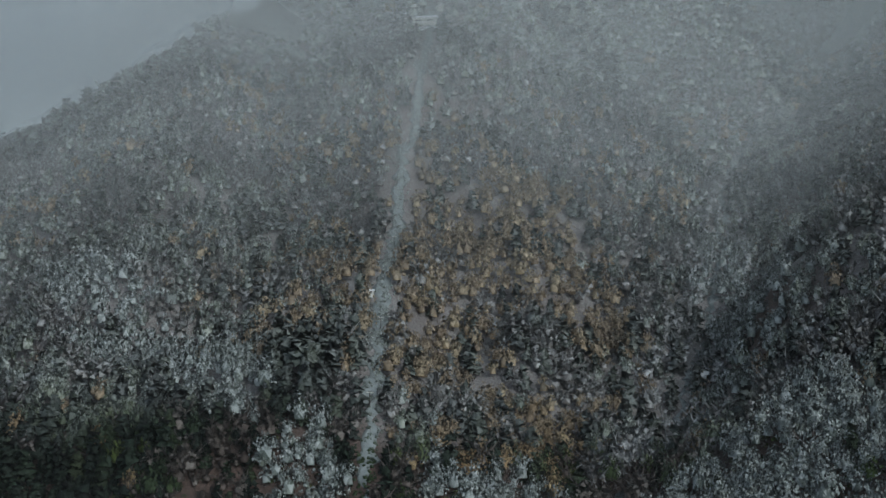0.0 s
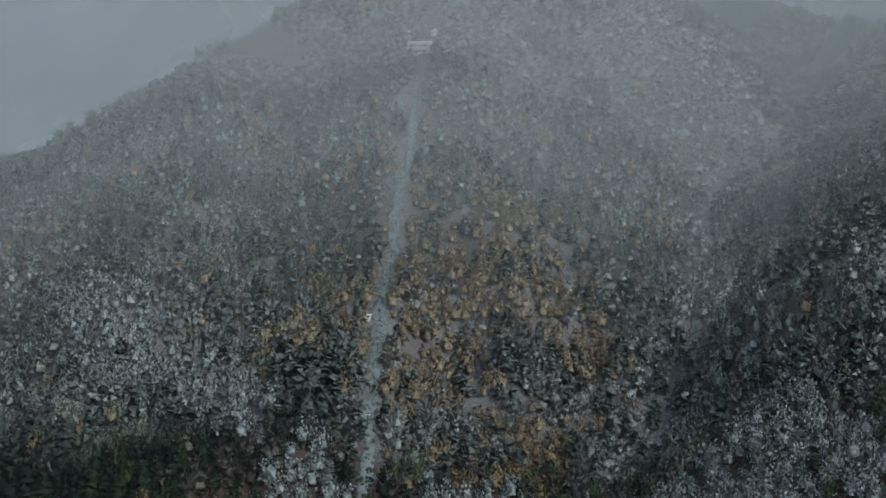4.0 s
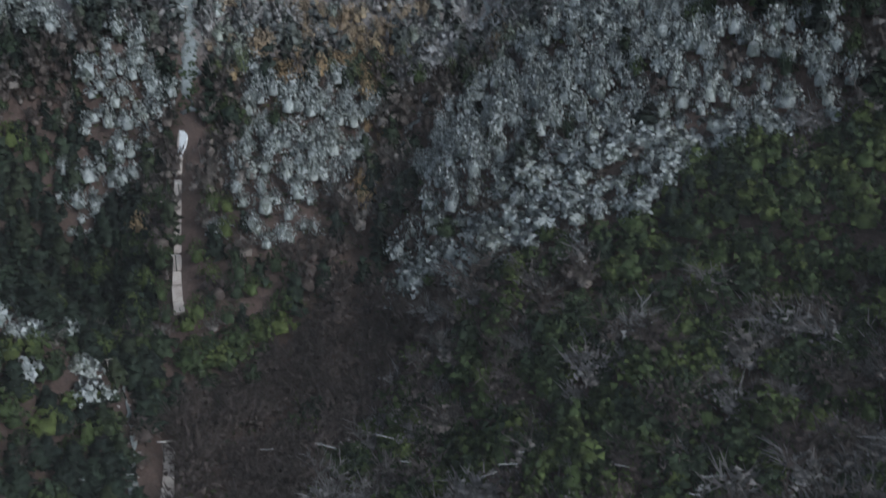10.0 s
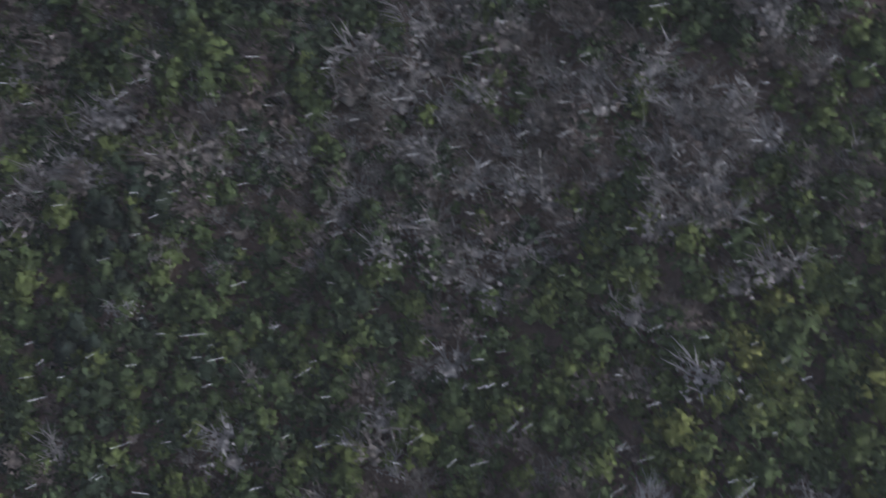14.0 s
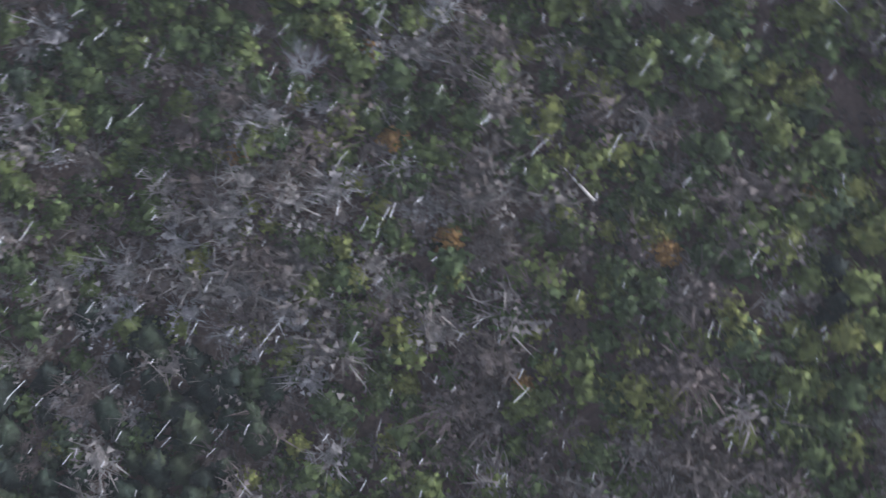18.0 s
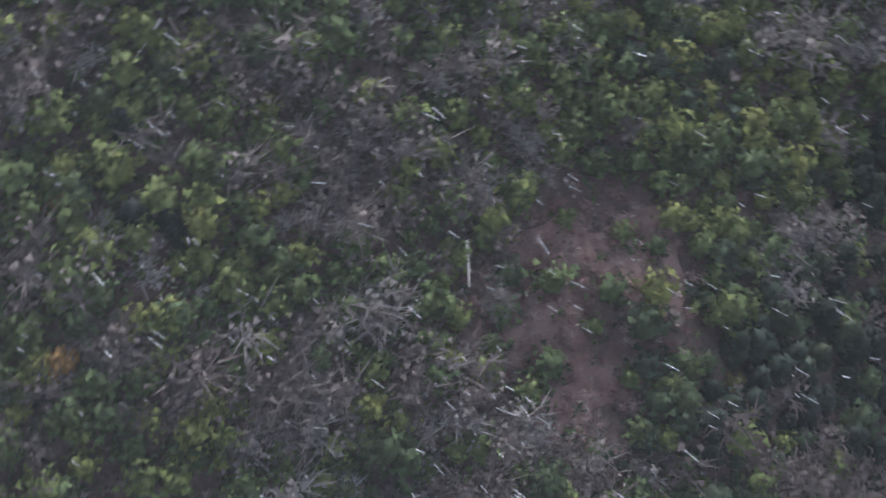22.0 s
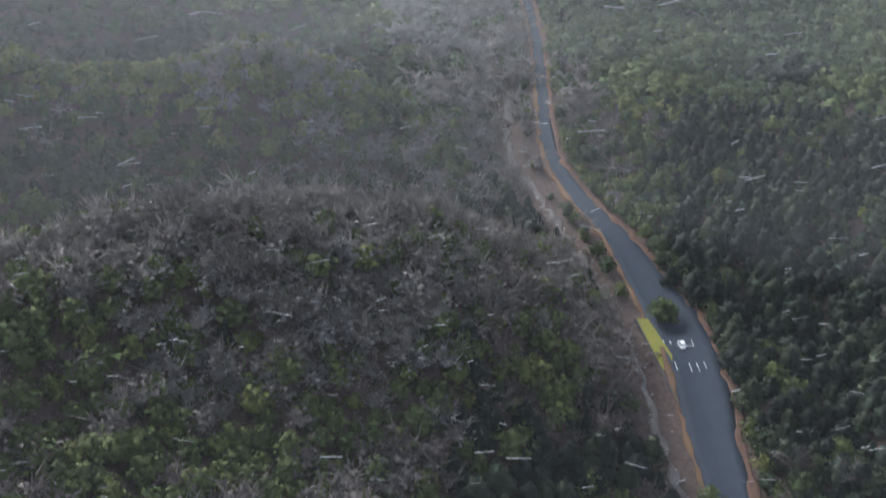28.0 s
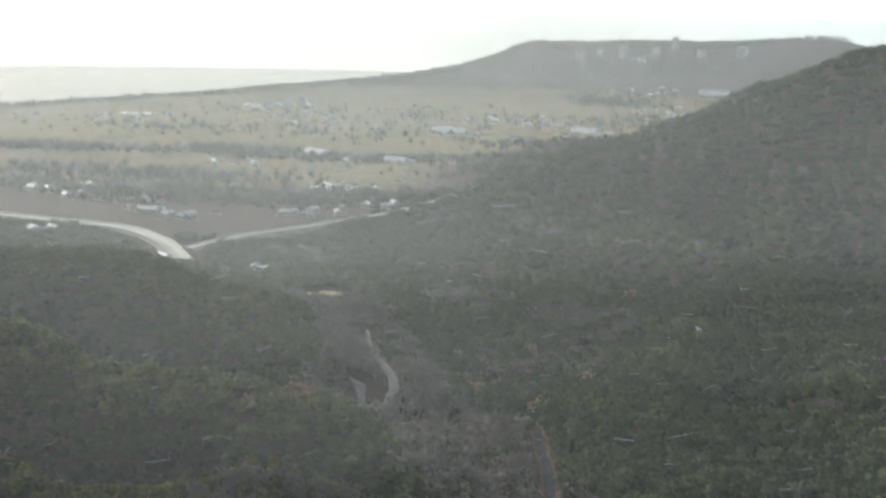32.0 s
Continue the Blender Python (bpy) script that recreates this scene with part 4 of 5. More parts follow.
plant("bank_shrubs", T_BARE, 26 + sh.normal(0, 12, 420), -80 + sh.normal(0, 15, 420), sh.uniform(1.5, 4.6, 420), M_REDTWIG, 64, "reddish leafless shrubs on the eroded slope")
clearR = patch("brown_clearing", -196, -545, 26, 12, 0.5, M_BANK, "clearing of brown cut grass among the cedars", "clearing", 4)
field_far = patch("stubble_field", 132, -985, 26, 9, 0.6, M_FIELD, "pale stubble field beside the stream", "field", 5)

# ---- the lay-by: stalls, lawn, wall, car ----
for row, (yy, x0, nn, ln) in enumerate(((-268.5, -80.5, 5, 4.6), (-257.0, -80.0, 6, 4.2))):
    for i in range(nn):
        px = x0 - 2.5 * i
        bm = box(bm_new(), 0.16, ln, 0.012, px, yy, max(hz(px, yy), hz(-87, yy)) + 0.37, turn=5)
        part("stall_line", bm, M_PAINT, road)
p = smooth_line(ROAD, 6.0)
tg = np.gradient(p, axis=0)
tg /= np.linalg.norm(tg, axis=1, keepdims=True)
nr = np.stack([-tg[:, 1], tg[:, 0]], 1)
for i in range(1, len(p) - 1):
    if p[i, 1] < -180:
        break
    if i % 3:
        q = p[i] - nr[i] * 0.2
        ang = math.degrees(math.atan2(tg[i, 1], tg[i, 0]))
        part("centre_line", box(bm_new(), 3.2, 0.14, 0.012, q[0], q[1], hz(*p[i]) + 0.37, ang), M_PAINT, road)
    q = p[i] - nr[i] * 3.15
    ang = math.degrees(math.atan2(tg[i, 1], tg[i, 0]))
    part("edge_line", box(bm_new(), 5.6, 0.13, 0.012, q[0], q[1], max(hz(*p[i]), hz(*q)) + 0.372, ang), M_PAINT, road)

lawn_pts = [(-72.5, -281), (-76.5, -281), (-82.0, -262), (-80.5, -254), (-77.5, -255)]
bm = bm_new()
top = [bm.verts.new((a, b, 2.6)) for a, b in lawn_pts]
bm.faces.new(top)
ret = bmesh.ops.extrude_face_region(bm, geom=list(bm.faces))
bmesh.ops.translate(bm, vec=(0, 0, -4), verts=[g for g in ret["geom"] if isinstance(g, bmesh.types.BMVert)])
bmesh.ops.recalc_face_normals(bm, faces=list(bm.faces))
lawn = thing("lawn", 0, 0, 0, 0, "small raised lawn of yellow-green grass beside the lay-by", "lawn")
lawn["kind"] = "structure"
part("turf", bm, M_GRASS, lawn)
kerb = thing("retaining_wall", 0, 0, 0, 0, "dark stone retaining wall between lawn and stream", "wall")
for (ax, ay), (bx, by) in zip([(-72.0, -282), (-74.2, -270), (-76.9, -255)], [(-74.2, -270), (-76.9, -255), (-80, -238)]):
    d = math.hypot(bx - ax, by - ay)
    for i in range(int(d / 1.5)):
        u = (i + 0.5) / int(d / 1.5)
        px, py = ax + (bx - ax) * u, ay + (by - ay) * u
        part("block", box(bm_new(), 1.46, 0.5, 4.0, px, py, -1.2, math.degrees(math.atan2(by - ay, bx - ax)), 0.05), M_POLE, kerb)


def car_thing(x, y, turn):
    z = max(hz(x, y), hz(-87, y)) + 0.36
    c = thing("parked_car", x, y, z, turn, "small white hatchback car parked in a marked stall", "car")
    bm = box(bm_new(), 1.68, 4.1, 0.62, 0, 0, 0.28, 0, 0.12)
    part("body", bm, M_WHITE, c)
    cab = part("cabin", box(bm_new(), 1.52, 2.5, 0.58, 0, -0.25, 0.86, 0, 0.06, 0.84), M_GLASS, c, "dark glass cabin")
    part("roof", box(bm_new(), 1.28, 1.9, 0.06, 0, -0.25, 1.42, 0, 0.02), M_WHITE, cab)
    for sx in (-1, 1):
        for sy in (-1.28, 1.28):
            w = part("wheel", rod(bm_new(), (sx * 0.72, sy, 0.31), (sx * 0.88, sy, 0.31), 0.31, seg=14), M_RUBBER, c)
            part("rim", rod(bm_new(), (sx * 0.86, sy, 0.31), (sx * 0.895, sy, 0.31), 0.19, seg=10), M_STEEL, w)
        part("headlight", box(bm_new(), 0.34, 0.1, 0.16, sx * 0.6, 2.02, 0.62, 0, 0.03), M_LAMP, c)
        part("mirror", box(bm_new(), 0.2, 0.12, 0.13, sx * 0.92, 0.75, 0.92, 0, 0.03), M_WHITE, c)
    return c


car_thing(-86.6, -268.2, 4)


# ---- poles, rails and signs along the road ----
def pole_thing(x, y, h, turn, lean=0.0):
    o = thing("utility_pole", x, y, hz(x, y) - 0.3, turn, "dark utility pole with a short crossarm beside the road", "pole", "poles along the road")
    part("shaft", rod(bm_new(), (0, 0, 0), (lean, 0, h), 0.2, 0.13, 10), M_POLE, o)
    part("crossarm", box(bm_new(), 1.8, 0.1, 0.12, lean, 0, h - 0.9), M_STEEL, o)
    for k in (-0.75, 0.0, 0.75):
        part("insulator", rod(bm_new(), (lean + k, 0, h - 0.78), (lean + k, 0, h - 0.5), 0.06, 0.04), M_WALL, o)
    return o


for x_, y_, h_ in ((-102.0, -210, 10), (-94.0, -172, 10), (-93.5, -120, 9), (-58.5, -398, 10), (-57, -465, 10), (-61, -548, 9), (-82, -338, 9)):
    pole_thing(x_, y_, h_, 20)


def rail_thing(line, label):
    o = thing("guard_rail", 0, 0, 0, 0, label, "guard rail", "guard rails along the road")
    q = smooth_line(line, 4.0)
    for a, b in zip(q, q[1:]):
        za, zb = hz(*a) + 0.4, hz(*b) + 0.4
        part("post", rod(bm_new(), (a[0], a[1], za - 0.6), (a[0], a[1], za + 0.8), 0.07, seg=8), M_STEEL, o)
        bm = bm_new()
        d = Vector((b[0] - a[0], b[1] - a[1], 0)).normalized()
        s = Vector((-d.y, d.x, 0)) * 0.05
        vs = []
        for w, zz in ((a, za), (b, zb)):
            for k, up in ((1, 0.45), (1, 0.6), (1.8, 0.66), (1, 0.72), (1, 0.85), (-1, 0.85), (-1, 0.45)):
                vs.append(bm.verts.new((w[0] + s.x * k, w[1] + s.y * k, zz + up)))
        for k in range(7):
            bm.faces.new((vs[k], vs[(k + 1) % 7], vs[7 + (k + 1) % 7], vs[7 + k]))
        part("beam", bm, M_WHITE, o)
    return o


rail_thing([(-62.5, -93.5), (-70.5, -101), (-76.5, -108)], "white steel guard rail on the inside of the bend")
rail_thing([(-80.6, -116), (-82.0, -124)], "short white steel guard rail at the roadside")
rail_thing([(-88.6, -110), (-91.2, -122), (-91.2, -138)], "white steel guard rail on the outside of the bend")


def sign_thing(x, y, h, label, board=True):
    o = thing("sign_post", x, y, hz(x, y), 0, label, "sign")
    part("post", rod(bm_new(), (0, 0, -0.3), (0, 0, h), 0.12), M_WALL, o)
    if board:
        part("board", box(bm_new(), 1.4, 0.08, 1.0, 0, 0.08, h - 1.1, 0, 0.02), M_WHITE, o)
    return o


sign_thing(-74, -579, 6, "white sign board on a pale post beside the track")
sign_thing(-66, -607, 4, "pale marker post at the end of the road", False)
sign_thing(116, -953, 7, "white sign board on a post beside the stubble field")
sign_thing(-46, -596, 4.5, "pale marker post beside the bridge", False)

# the bridge at the road's lower end
bridge = thing("road_bridge", -54, -622, hz(-54, -606) - 0.6, 5, "narrow pale concrete bridge at the end of the road", "bridge")
part("deck", box(bm_new(), 5.0, 34, 0.9, 0, 0, 0, 0, 0.05), M_CONCRETE, bridge)
for sx in (-2.3, 2.3):
    part("parapet", box(bm_new(), 0.35, 34, 0.9, sx, 0, 0.9, 0, 0.04), M_WALL, bridge)
for sy in (-12, 12):
    part("pier", box(bm_new(), 3.6, 1.4, 14, 0, sy, -14, 0, 0.05), M_CONCRETE, bridge)
side = ribbon("forest_track", [(-58, -583), (-84, -572), (-106, -586), (-150, -590), (-196, -556)], -2.2, 2.2, 0.5, M_ROADDIRT, 0.5, 12)
tagged(side, "earth track of brown grass between the cedars", "track", kind="structure")


# ---- buildings ----
def house_parts(o, w, d, h, roof_m, wall_m, windows=3):
    part("wall", box(bm_new(), w, d, h + 2.0, 0, 0, -2.0), wall_m, o)
    bm = bm_new()
    e, rise = 0.6, w * 0.28
    vs = [bm.verts.new(c) for c in ((-w / 2 - e, -d / 2 - e, h), (w / 2 + e, -d / 2 - e, h), (w / 2 + e, d / 2 + e, h), (-w / 2 - e, d / 2 + e, h), (0, -d / 2 - e, h + rise), (0, d / 2 + e, h + rise))]
    for f in ((0, 1, 4), (2, 3, 5), (1, 2, 5, 4), (3, 0, 4, 5), (3, 2, 1, 0)):
        bm.faces.new([vs[k] for k in f])
    rf = part("roof", bm, roof_m, o)
    part("ridge", box(bm_new(), 0.4, d + 1.3, 0.25, 0, 0, h + rise - 0.12), roof_m, rf)
    for i in range(windows):
        y0 = (i - (windows - 1) / 2) * d / windows
        for sx in (-1, 1):
            part("window", box(bm_new(), 0.12, d / windows * 0.5, 1.3, sx * (w / 2 + 0.02), y0, h * 0.45), M_WINDOW, o)
    part("door", box(bm_new(), 0.95, 0.12, 2.0, w * 0.15, d / 2 + 0.02, 0.0), M_POLE, o)
    return o


M_ROOFS = (M_ROOF, plain("silver_sheet_roof", (0.5, 0.52, 0.54), (0.72, 0.74, 0.76), 0.2, 0.35, 0.1), plain("brown_roof_tiles", (0.1, 0.06, 0.05), (0.2, 0.13, 0.1), 0.5, 0.7, 0.3))
kinds = []
for i, (w_, d_, h_, ws) in enumerate(((8, 11, 5.5, 3), (9, 14, 6.0, 4), (7, 9, 3.2, 2))):
    o = thing("house", 30 * i, -1500, -500, 0, ("two-storey house with pale walls and a tiled roof", "two-storey house with pale walls and a silver sheet roof", "low house with pale walls and a brown tiled roof")[i], "house", "houses of the village")
    house_parts(o, w_, d_, h_, M_ROOFS[i], M_WALL, ws)
    kinds.append(o)
CLUSTERS = [(690, -1640, 70, 40, 16), (560, -1560, 60, 22, 16), (440, -1465, 60, 16, 14), (390, -1420, 30, 12, 6), (215, -1480, 40, 22, 14), (120, -1530, 40, 15, 6), (215, -1790, 50, 30, 9), (130, -2100, 110, 40, 14),
            (470, -2040, 60, 25, 8), (25, -2640, 110, 70, 14), (-110, -3000, 120, 90, 16), (560, -3120, 160, 120, 18), (415, -2800, 120, 70, 8), (-330, -2700, 90, 60, 10), (950, -2750, 160, 80, 12), (-240, -2880, 90, 60, 8),
            (350, -1110, 25, 12, 4), (215, -1075, 30, 12, 6), (520, -1240, 30, 18, 4), (-900, -3850, 260, 130, 18), (-650, -3300, 120, 90, 10)]
hr = np.random.default_rng(77)
for cx, cy, sx, sy, n in CLUSTERS:
    for _ in range(n):
        px, py = cx + hr.normal(0, sx * 0.6), cy + hr.normal(0, sy * 0.7)
        o = kinds[int(hr.integers(0, 3))]
        s = hr.uniform(0.85, 1.35) if py > -2300 else hr.uniform(1.2, 1.9)
        copy_thing(o, pose(px, py, hz(px, py), 0, 0, hr.uniform(0, 180)) @ Matrix.Scale(s, 4))
for o in kinds:
    for c in list(o.children_recursive) + [o]:
        bpy.data.objects.remove(c)


def hall(x, y, w, d, h, turn, label):
    o = thing("hall", x, y, hz(x, y), turn, label, "hall")
    return house_parts(o, w, d, h, M_ROOFS[1], M_WALL, 5)


hall(133, -2098, 26, 46, 7, 70, "long pale industrial hall with a silver roof")
hall(30, -2650, 40, 80, 8, 80, "long pale greenhouse hall on the plain")
hall(-325, -2712, 40, 70, 9, 60, "long pale industrial hall by the hill")
hall(-930, -3860, 60, 110, 10, 80, "wide white hall on the far plain")
hall(309, -2195, 30, 50, 6, 60, "pale barn in the fields")
for i, (x_, y_, w_, d_, h_) in enumerate(((-500, -4480, 30, 30, 38), (-679, -4500, 26, 24, 52), (-600, -4560, 34, 22, 30), (-820, -4500, 30, 26, 42), (-919, -4600, 26, 26, 58), (-1010, -4480, 40, 24, 34), (-740, -4420, 50, 24, 24), (-1180, -4470, 34, 24, 40), (530, -3150, 40, 22, 26), (495, -3200, 22, 22, 34))):
    o = thing("apartment_block", x_, y_, hz(x_, y_) - 3, 20 * i, "pale apartment block in the hazy town by the lake", "building", "blocks of the lake town")
    part("wall", box(bm_new(), w_, d_, h_), M_WALL, o)
    part("roof", box(bm_new(), w_ + 1, d_ + 1, 1.2, 0, 0, h_), M_ROOF, o)
    for f in range(int(h_ / 6)):
        for sy in (-1, 1):
            part("window_band", box(bm_new(), w_ * 0.9, 0.3, 1.8, 0, sy * (d_ / 2 + 0.05), 3 + 6 * f), M_WINDOW, o)


# sheds in the cedars below the road and the huts of the old lift
def shed(name, x, y, w, d, h, turn, roof_m, label, category="shed"):
    return house_parts(thing(name, x, y, hz(x, y), turn, label, category), w, d, h, roof_m, M_WALL, 2)


shed("shed", -175, -744, 7, 11, 4.0, 70, M_ROOFS[1], "pale shed with a silver roof among leafless trees")
shed("shed", -164, -781, 6, 14, 3.5, 80, M_ROOF, "long grey-roofed shed among leafless trees")
shed("shed", -190, -772, 5, 6, 5.0, 10, M_ROOFS[1], "small tall white shed among leafless trees")
shed("lift_station", -84, 1290, 16, 30, 7, 80, M_SNOWROOF, "snow-covered top station of the old lift", "station")
shed("mountain_hut", -121, 1296, 12, 26, 6, 85, M_SNOWROOF, "long snow-covered mountain hut near the lift station", "hut")
shed("mountain_hut", -100, 1318, 5, 9, 10, 0, M_SNOWROOF, "tall narrow snow-covered hut above the lift station", "hut")
shed("mountain_hut", -68, 1325, 9, 11, 5, 20, M_SNOWROOF, "small snow-covered hut above the lift station", "hut")
shed("mountain_hut", -112, 1272, 8, 12, 5, 80, M_SNOWROOF, "snow-covered hut below the lift station", "hut")
shed("lift_hut", -84, 741, 4, 5, 3, 80, M_SNOWROOF, "small snow-covered lift hut beside the clearing", "hut")
bg = patch("snowy_terrace", -92, 1286, 26, 7, 0.8, plain("terrace_snow", (0.55, 0.6, 0.63), (0.8, 0.82, 0.85), 0.1, 0.9, 0.4), "snow-covered terrace round the top station", "terrace", 6)


# ---- terraces and towers of the old lift ----
def slab_run(name, line, width, step, label, seed):
    rng = np.random.default_rng(seed)
    o = tagged(new(name), label, "lift line", kind="structure")
    q = smooth_line(line, step)
    for a, b in zip(q, q[1:]):
        d = b - a
        ang = math.degrees(math.atan2(d[1], d[0]))
        c = (a + b) / 2 + rng.normal(0, 0.12, 2)
        z0, z1 = hz(*a), hz(*b)
        w = width * rng.uniform(0.92, 1.06)
        bm = box(bm_new(), np.linalg.norm(d) * 1.04, w, 3.0, 0, 0, -2.2, 0, 0.12)
        slope = -math.degrees(math.atan2(z1 - z0, np.linalg.norm(d)))
        bmesh.ops.transform(bm, matrix=pose(c[0], c[1], (z0 + z1) / 2, 0, 0, ang) @ pose(0, 0, 0, 0, slope, 0), verts=bm.verts)
        part("terrace_slab", bm, M_TRACK, o)
    return o


slab_run("lift_terrace", [(-66, 536), (-67, 515), (-66, 488), (-65, 462), (-63, 446)], 4.6, 8.0, "stepped pale terraces of the old lift line", 1)
slab_run("lift_terrace", [(-63, 372), (-60, 342), (-59, 320), (-57, 291), (-56, 240)], 8.0, 13.0, "wide pale track of trodden snow and earth", 2)
hs = patch("snow_top", -66, 530, 2.6, 6, 1.6, M_SNOWROOF, "snow heap at the head of the terraces", "snow", 8)


def lift_tower(x, y, h):
    o = thing("lift_tower", x, y, hz(x, y) - 0.3, 0, "dark steel lift tower with a pale crossarm", "lift tower", "towers of the old lift")
    part("mast", rod(bm_new(), (0, 0, 0), (0, 0, h), 0.32, 0.2, 10), M_POLE, o)
    arm = part("crossarm", box(bm_new(), 4.2, 0.35, 0.4, 0, 0, h, 0, 0.05), M_WALL, o, "pale crossarm")
    for sx in (-1.9, 1.9):
        part("sheave", rod(bm_new(), (sx, -0.7, h + 0.25), (sx, 0.7, h + 0.25), 0.18), M_POLE, arm)
    return o


for x_, y_, h_ in ((-61.5, 358, 10), (-58.5, 316, 9), (-57, 262, 9), (-66, 470, 9), (-66.5, 506, 8), (-67, 600, 9), (-72, 700, 9), (-78, 850, 9), (-79, 1000, 9), (-78, 1150, 9)):
    lift_tower(x_, y_, h_)


def h_frame(x, y, h):
    o = thing("power_pole_pair", x, y, hz(x, y) - 0.4, 10, "pale twin-legged power pole with a crossbar", "power pole", "twin power poles")
    for sx in (-1.2, 1.2):
        part("leg", rod(bm_new(), (sx, 0, 0), (sx * 0.85, 0, h), 0.17, 0.12), M_PALEWOOD, o)
    part("crossbar", box(bm_new(), 4.0, 0.2, 0.22, 0, 0, h - 0.5), M_PALEWOOD, o)
    return o


cascade = ribbon("cascade", [(-80, 392), (-76, 372), (-71, 350), (-70, 330), (-67, 300), (-64, 262)], [0.6, 1.4, 0.5, 1.6, 0.8, 1.4], [-0.5, -0.4, -1.6, -0.4, -1.2, -0.8], -0.7, M_SNOWCLEAR, 0.6, 14)
tagged(cascade, "rocky snow-flecked cascade beside the lift track", "stream bed", kind="structure")
for q in smooth_line([(-80, 392), (-76, 372), (-71, 350), (-70, 330), (-67, 300), (-64, 262)], 2.2):
    px, py = q[0] + rr.normal(0, 1.3), q[1] + rr.normal(0, 0.8)
    o = new("boulder", rocks[rr.integers(0, 5)])
    s = rr.uniform(0.8, 2.2)
    o.matrix_world = pose(px, py, hz(px, py) + 0.6, *(rr.uniform(0, 40, 3))) @ Matrix.Diagonal((s, s * rr.uniform(0.7, 1.2), s, 1))
    o.parent = cascade
h_frame(-83, 384, 11)
h_frame(-82, 466, 11)

# ---- motorway on its embankment ----
for nm, line, hw in (("motorway", HWY_A, 10.0), ("trunk_road", HWY_B, 7.0)):
    q = smooth_line(line, 12.0)
    t_ = np.gradient(q, axis=0)
    t_ /= np.linalg.norm(t_, axis=1, keepdims=True)
    n_ = np.stack([-t_[:, 1], t_[:, 0]], 1)
    zc = height(q[:, 0], q[:, 1])
    zc = np.convolve(np.pad(zc, 6, mode="edge"), np.ones(13) / 13, "valid") + 4.0
    prof = [(-hw - 9, -9.0), (-hw - 0.4, 0.0), (-hw - 0.4, 1.0), (-hw, 1.0), (-hw, 0.05), (hw, 0.05), (hw, 1.0), (hw + 0.4, 1.0), (hw + 0.4, 0.0), (hw + 9, -9.0)]
    co = np.stack([np.column_stack([q + n_ * s_, zc + dz]) for s_, dz in prof], 1).reshape(-1, 3)
    ob = fast_mesh(nm, co, 4, M_HIGHWAY, index=grid_faces(len(q), len(prof)))
    tagged(ob, "pale concrete motorway on an embankment above the village" if nm == "motorway" else "pale trunk road running along the foot of the hills", "road", kind="structure")

# ---- single trees that stand out of the woods ----
def tree_templates():
    out = {}
    for key, tpls, m, tone in (("evergreen", [broadleaf(330, 500 + i, 0.085, 10) for i in range(3)], M_EVERGREEN, (0.3, 0.55, 0.8)),
                               ("yellow_green", [broadleaf(330, 510 + i, 0.085, 9) for i in range(2)], M_EVERGREEN, (0.93, 0.965)),
                               ("withered", [broadleaf(300, 520 + i, 0.085, 8) for i in range(2)], foliage("withered_orange_leaves", [(0.0, (0.2, 0.11, 0.03)), (1.0, (0.34, 0.2, 0.07))], 0.0, 0.0), (0.5, 0.5)),
                               ("leafless", [bare(330, 530 + i, 0.009, 12) for i in range(3)], M_BARE, (0.3, 0.6, 0.85)),
                               ("frosted", [bare(300, 540 + i, 0.006, 12) for i in range(2)], M_BARE, (0.99, 1.0)),
                               ("cedar", [conifer(330, 550 + i, 0.07, 0.2) for i in range(2)], M_CEDAR, (0.3, 0.7))):
        meshes = []
        for t, tn in zip(tpls, tone):
            v = t.reshape(-1, 6)
            ob = fast_mesh("crown", v[:, :3], 3, m, tone=np.full(len(v), tn), bend=v[:, 3:])
            meshes.append(ob.data)
            bpy.data.objects.remove(ob)
        bm = bm_new()
        rod(bm, (0, 0, -0.08), (0.01, 0.01, 0.62), 0.024, 0.008, 7)
        for k in range(4):
            a = k * 1.7
            rod(bm, (0, 0, 0.3 + 0.06 * k), (0.16 * math.cos(a), 0.16 * math.sin(a), 0.52 + 0.06 * k), 0.009, 0.004, 5)
        me = bpy.data.meshes.new("trunk")
        bm.to_mesh(me)
        bm.free()
        me.materials.append(M_BARK if key != "frosted" else M_PALEWOOD)
        out[key] = (meshes, me)
    return out


TREES = tree_templates()
LABELS = {"evergreen": "rounded dark evergreen tree on the wooded slope", "yellow_green": "bright yellow-green tree among grey leafless ones", "withered": "tree with withered orange-brown leaves on the slope",
          "leafless": "leafless grey-brown tree on the wooded slope", "frosted": "bare tree with pale frosted branches", "cedar": "dark narrow cedar tree"}
tr = np.random.default_rng(91)


def tree(kind, x, y, h, wide=1.0, label=""):
    meshes, trunk = TREES[kind]
    o = thing(kind + "_tree", x, y, hz(x, y) - 0.3, tr.uniform(0, 360), label or LABELS[kind], "tree", kind.replace("_", " ") + " trees")
    o.scale = (h * wide, h * wide, h)
    for nm, me in (("trunk", trunk), ("crown", meshes[int(tr.integers(0, len(meshes)))])):
        c = new(nm, me)
        c.parent = o
    return o


tree("evergreen", -82.5, -284, 10, 1.2, "large round evergreen tree at the end of the lay-by")
tree("cedar", -69, -549, 15, 1.0, "dark cedar tree beside the end of the road")
tree("cedar", -71, -556, 11)
for x_, y_ in ((99, 81), (145, -10), (96, 332), (105, 309), (43, 99), (120, 60), (60, 140), (150, 120), (75, 190), (112, 260), (40, -20)):
    tree("frosted", x_, y_, tr.uniform(8, 10))
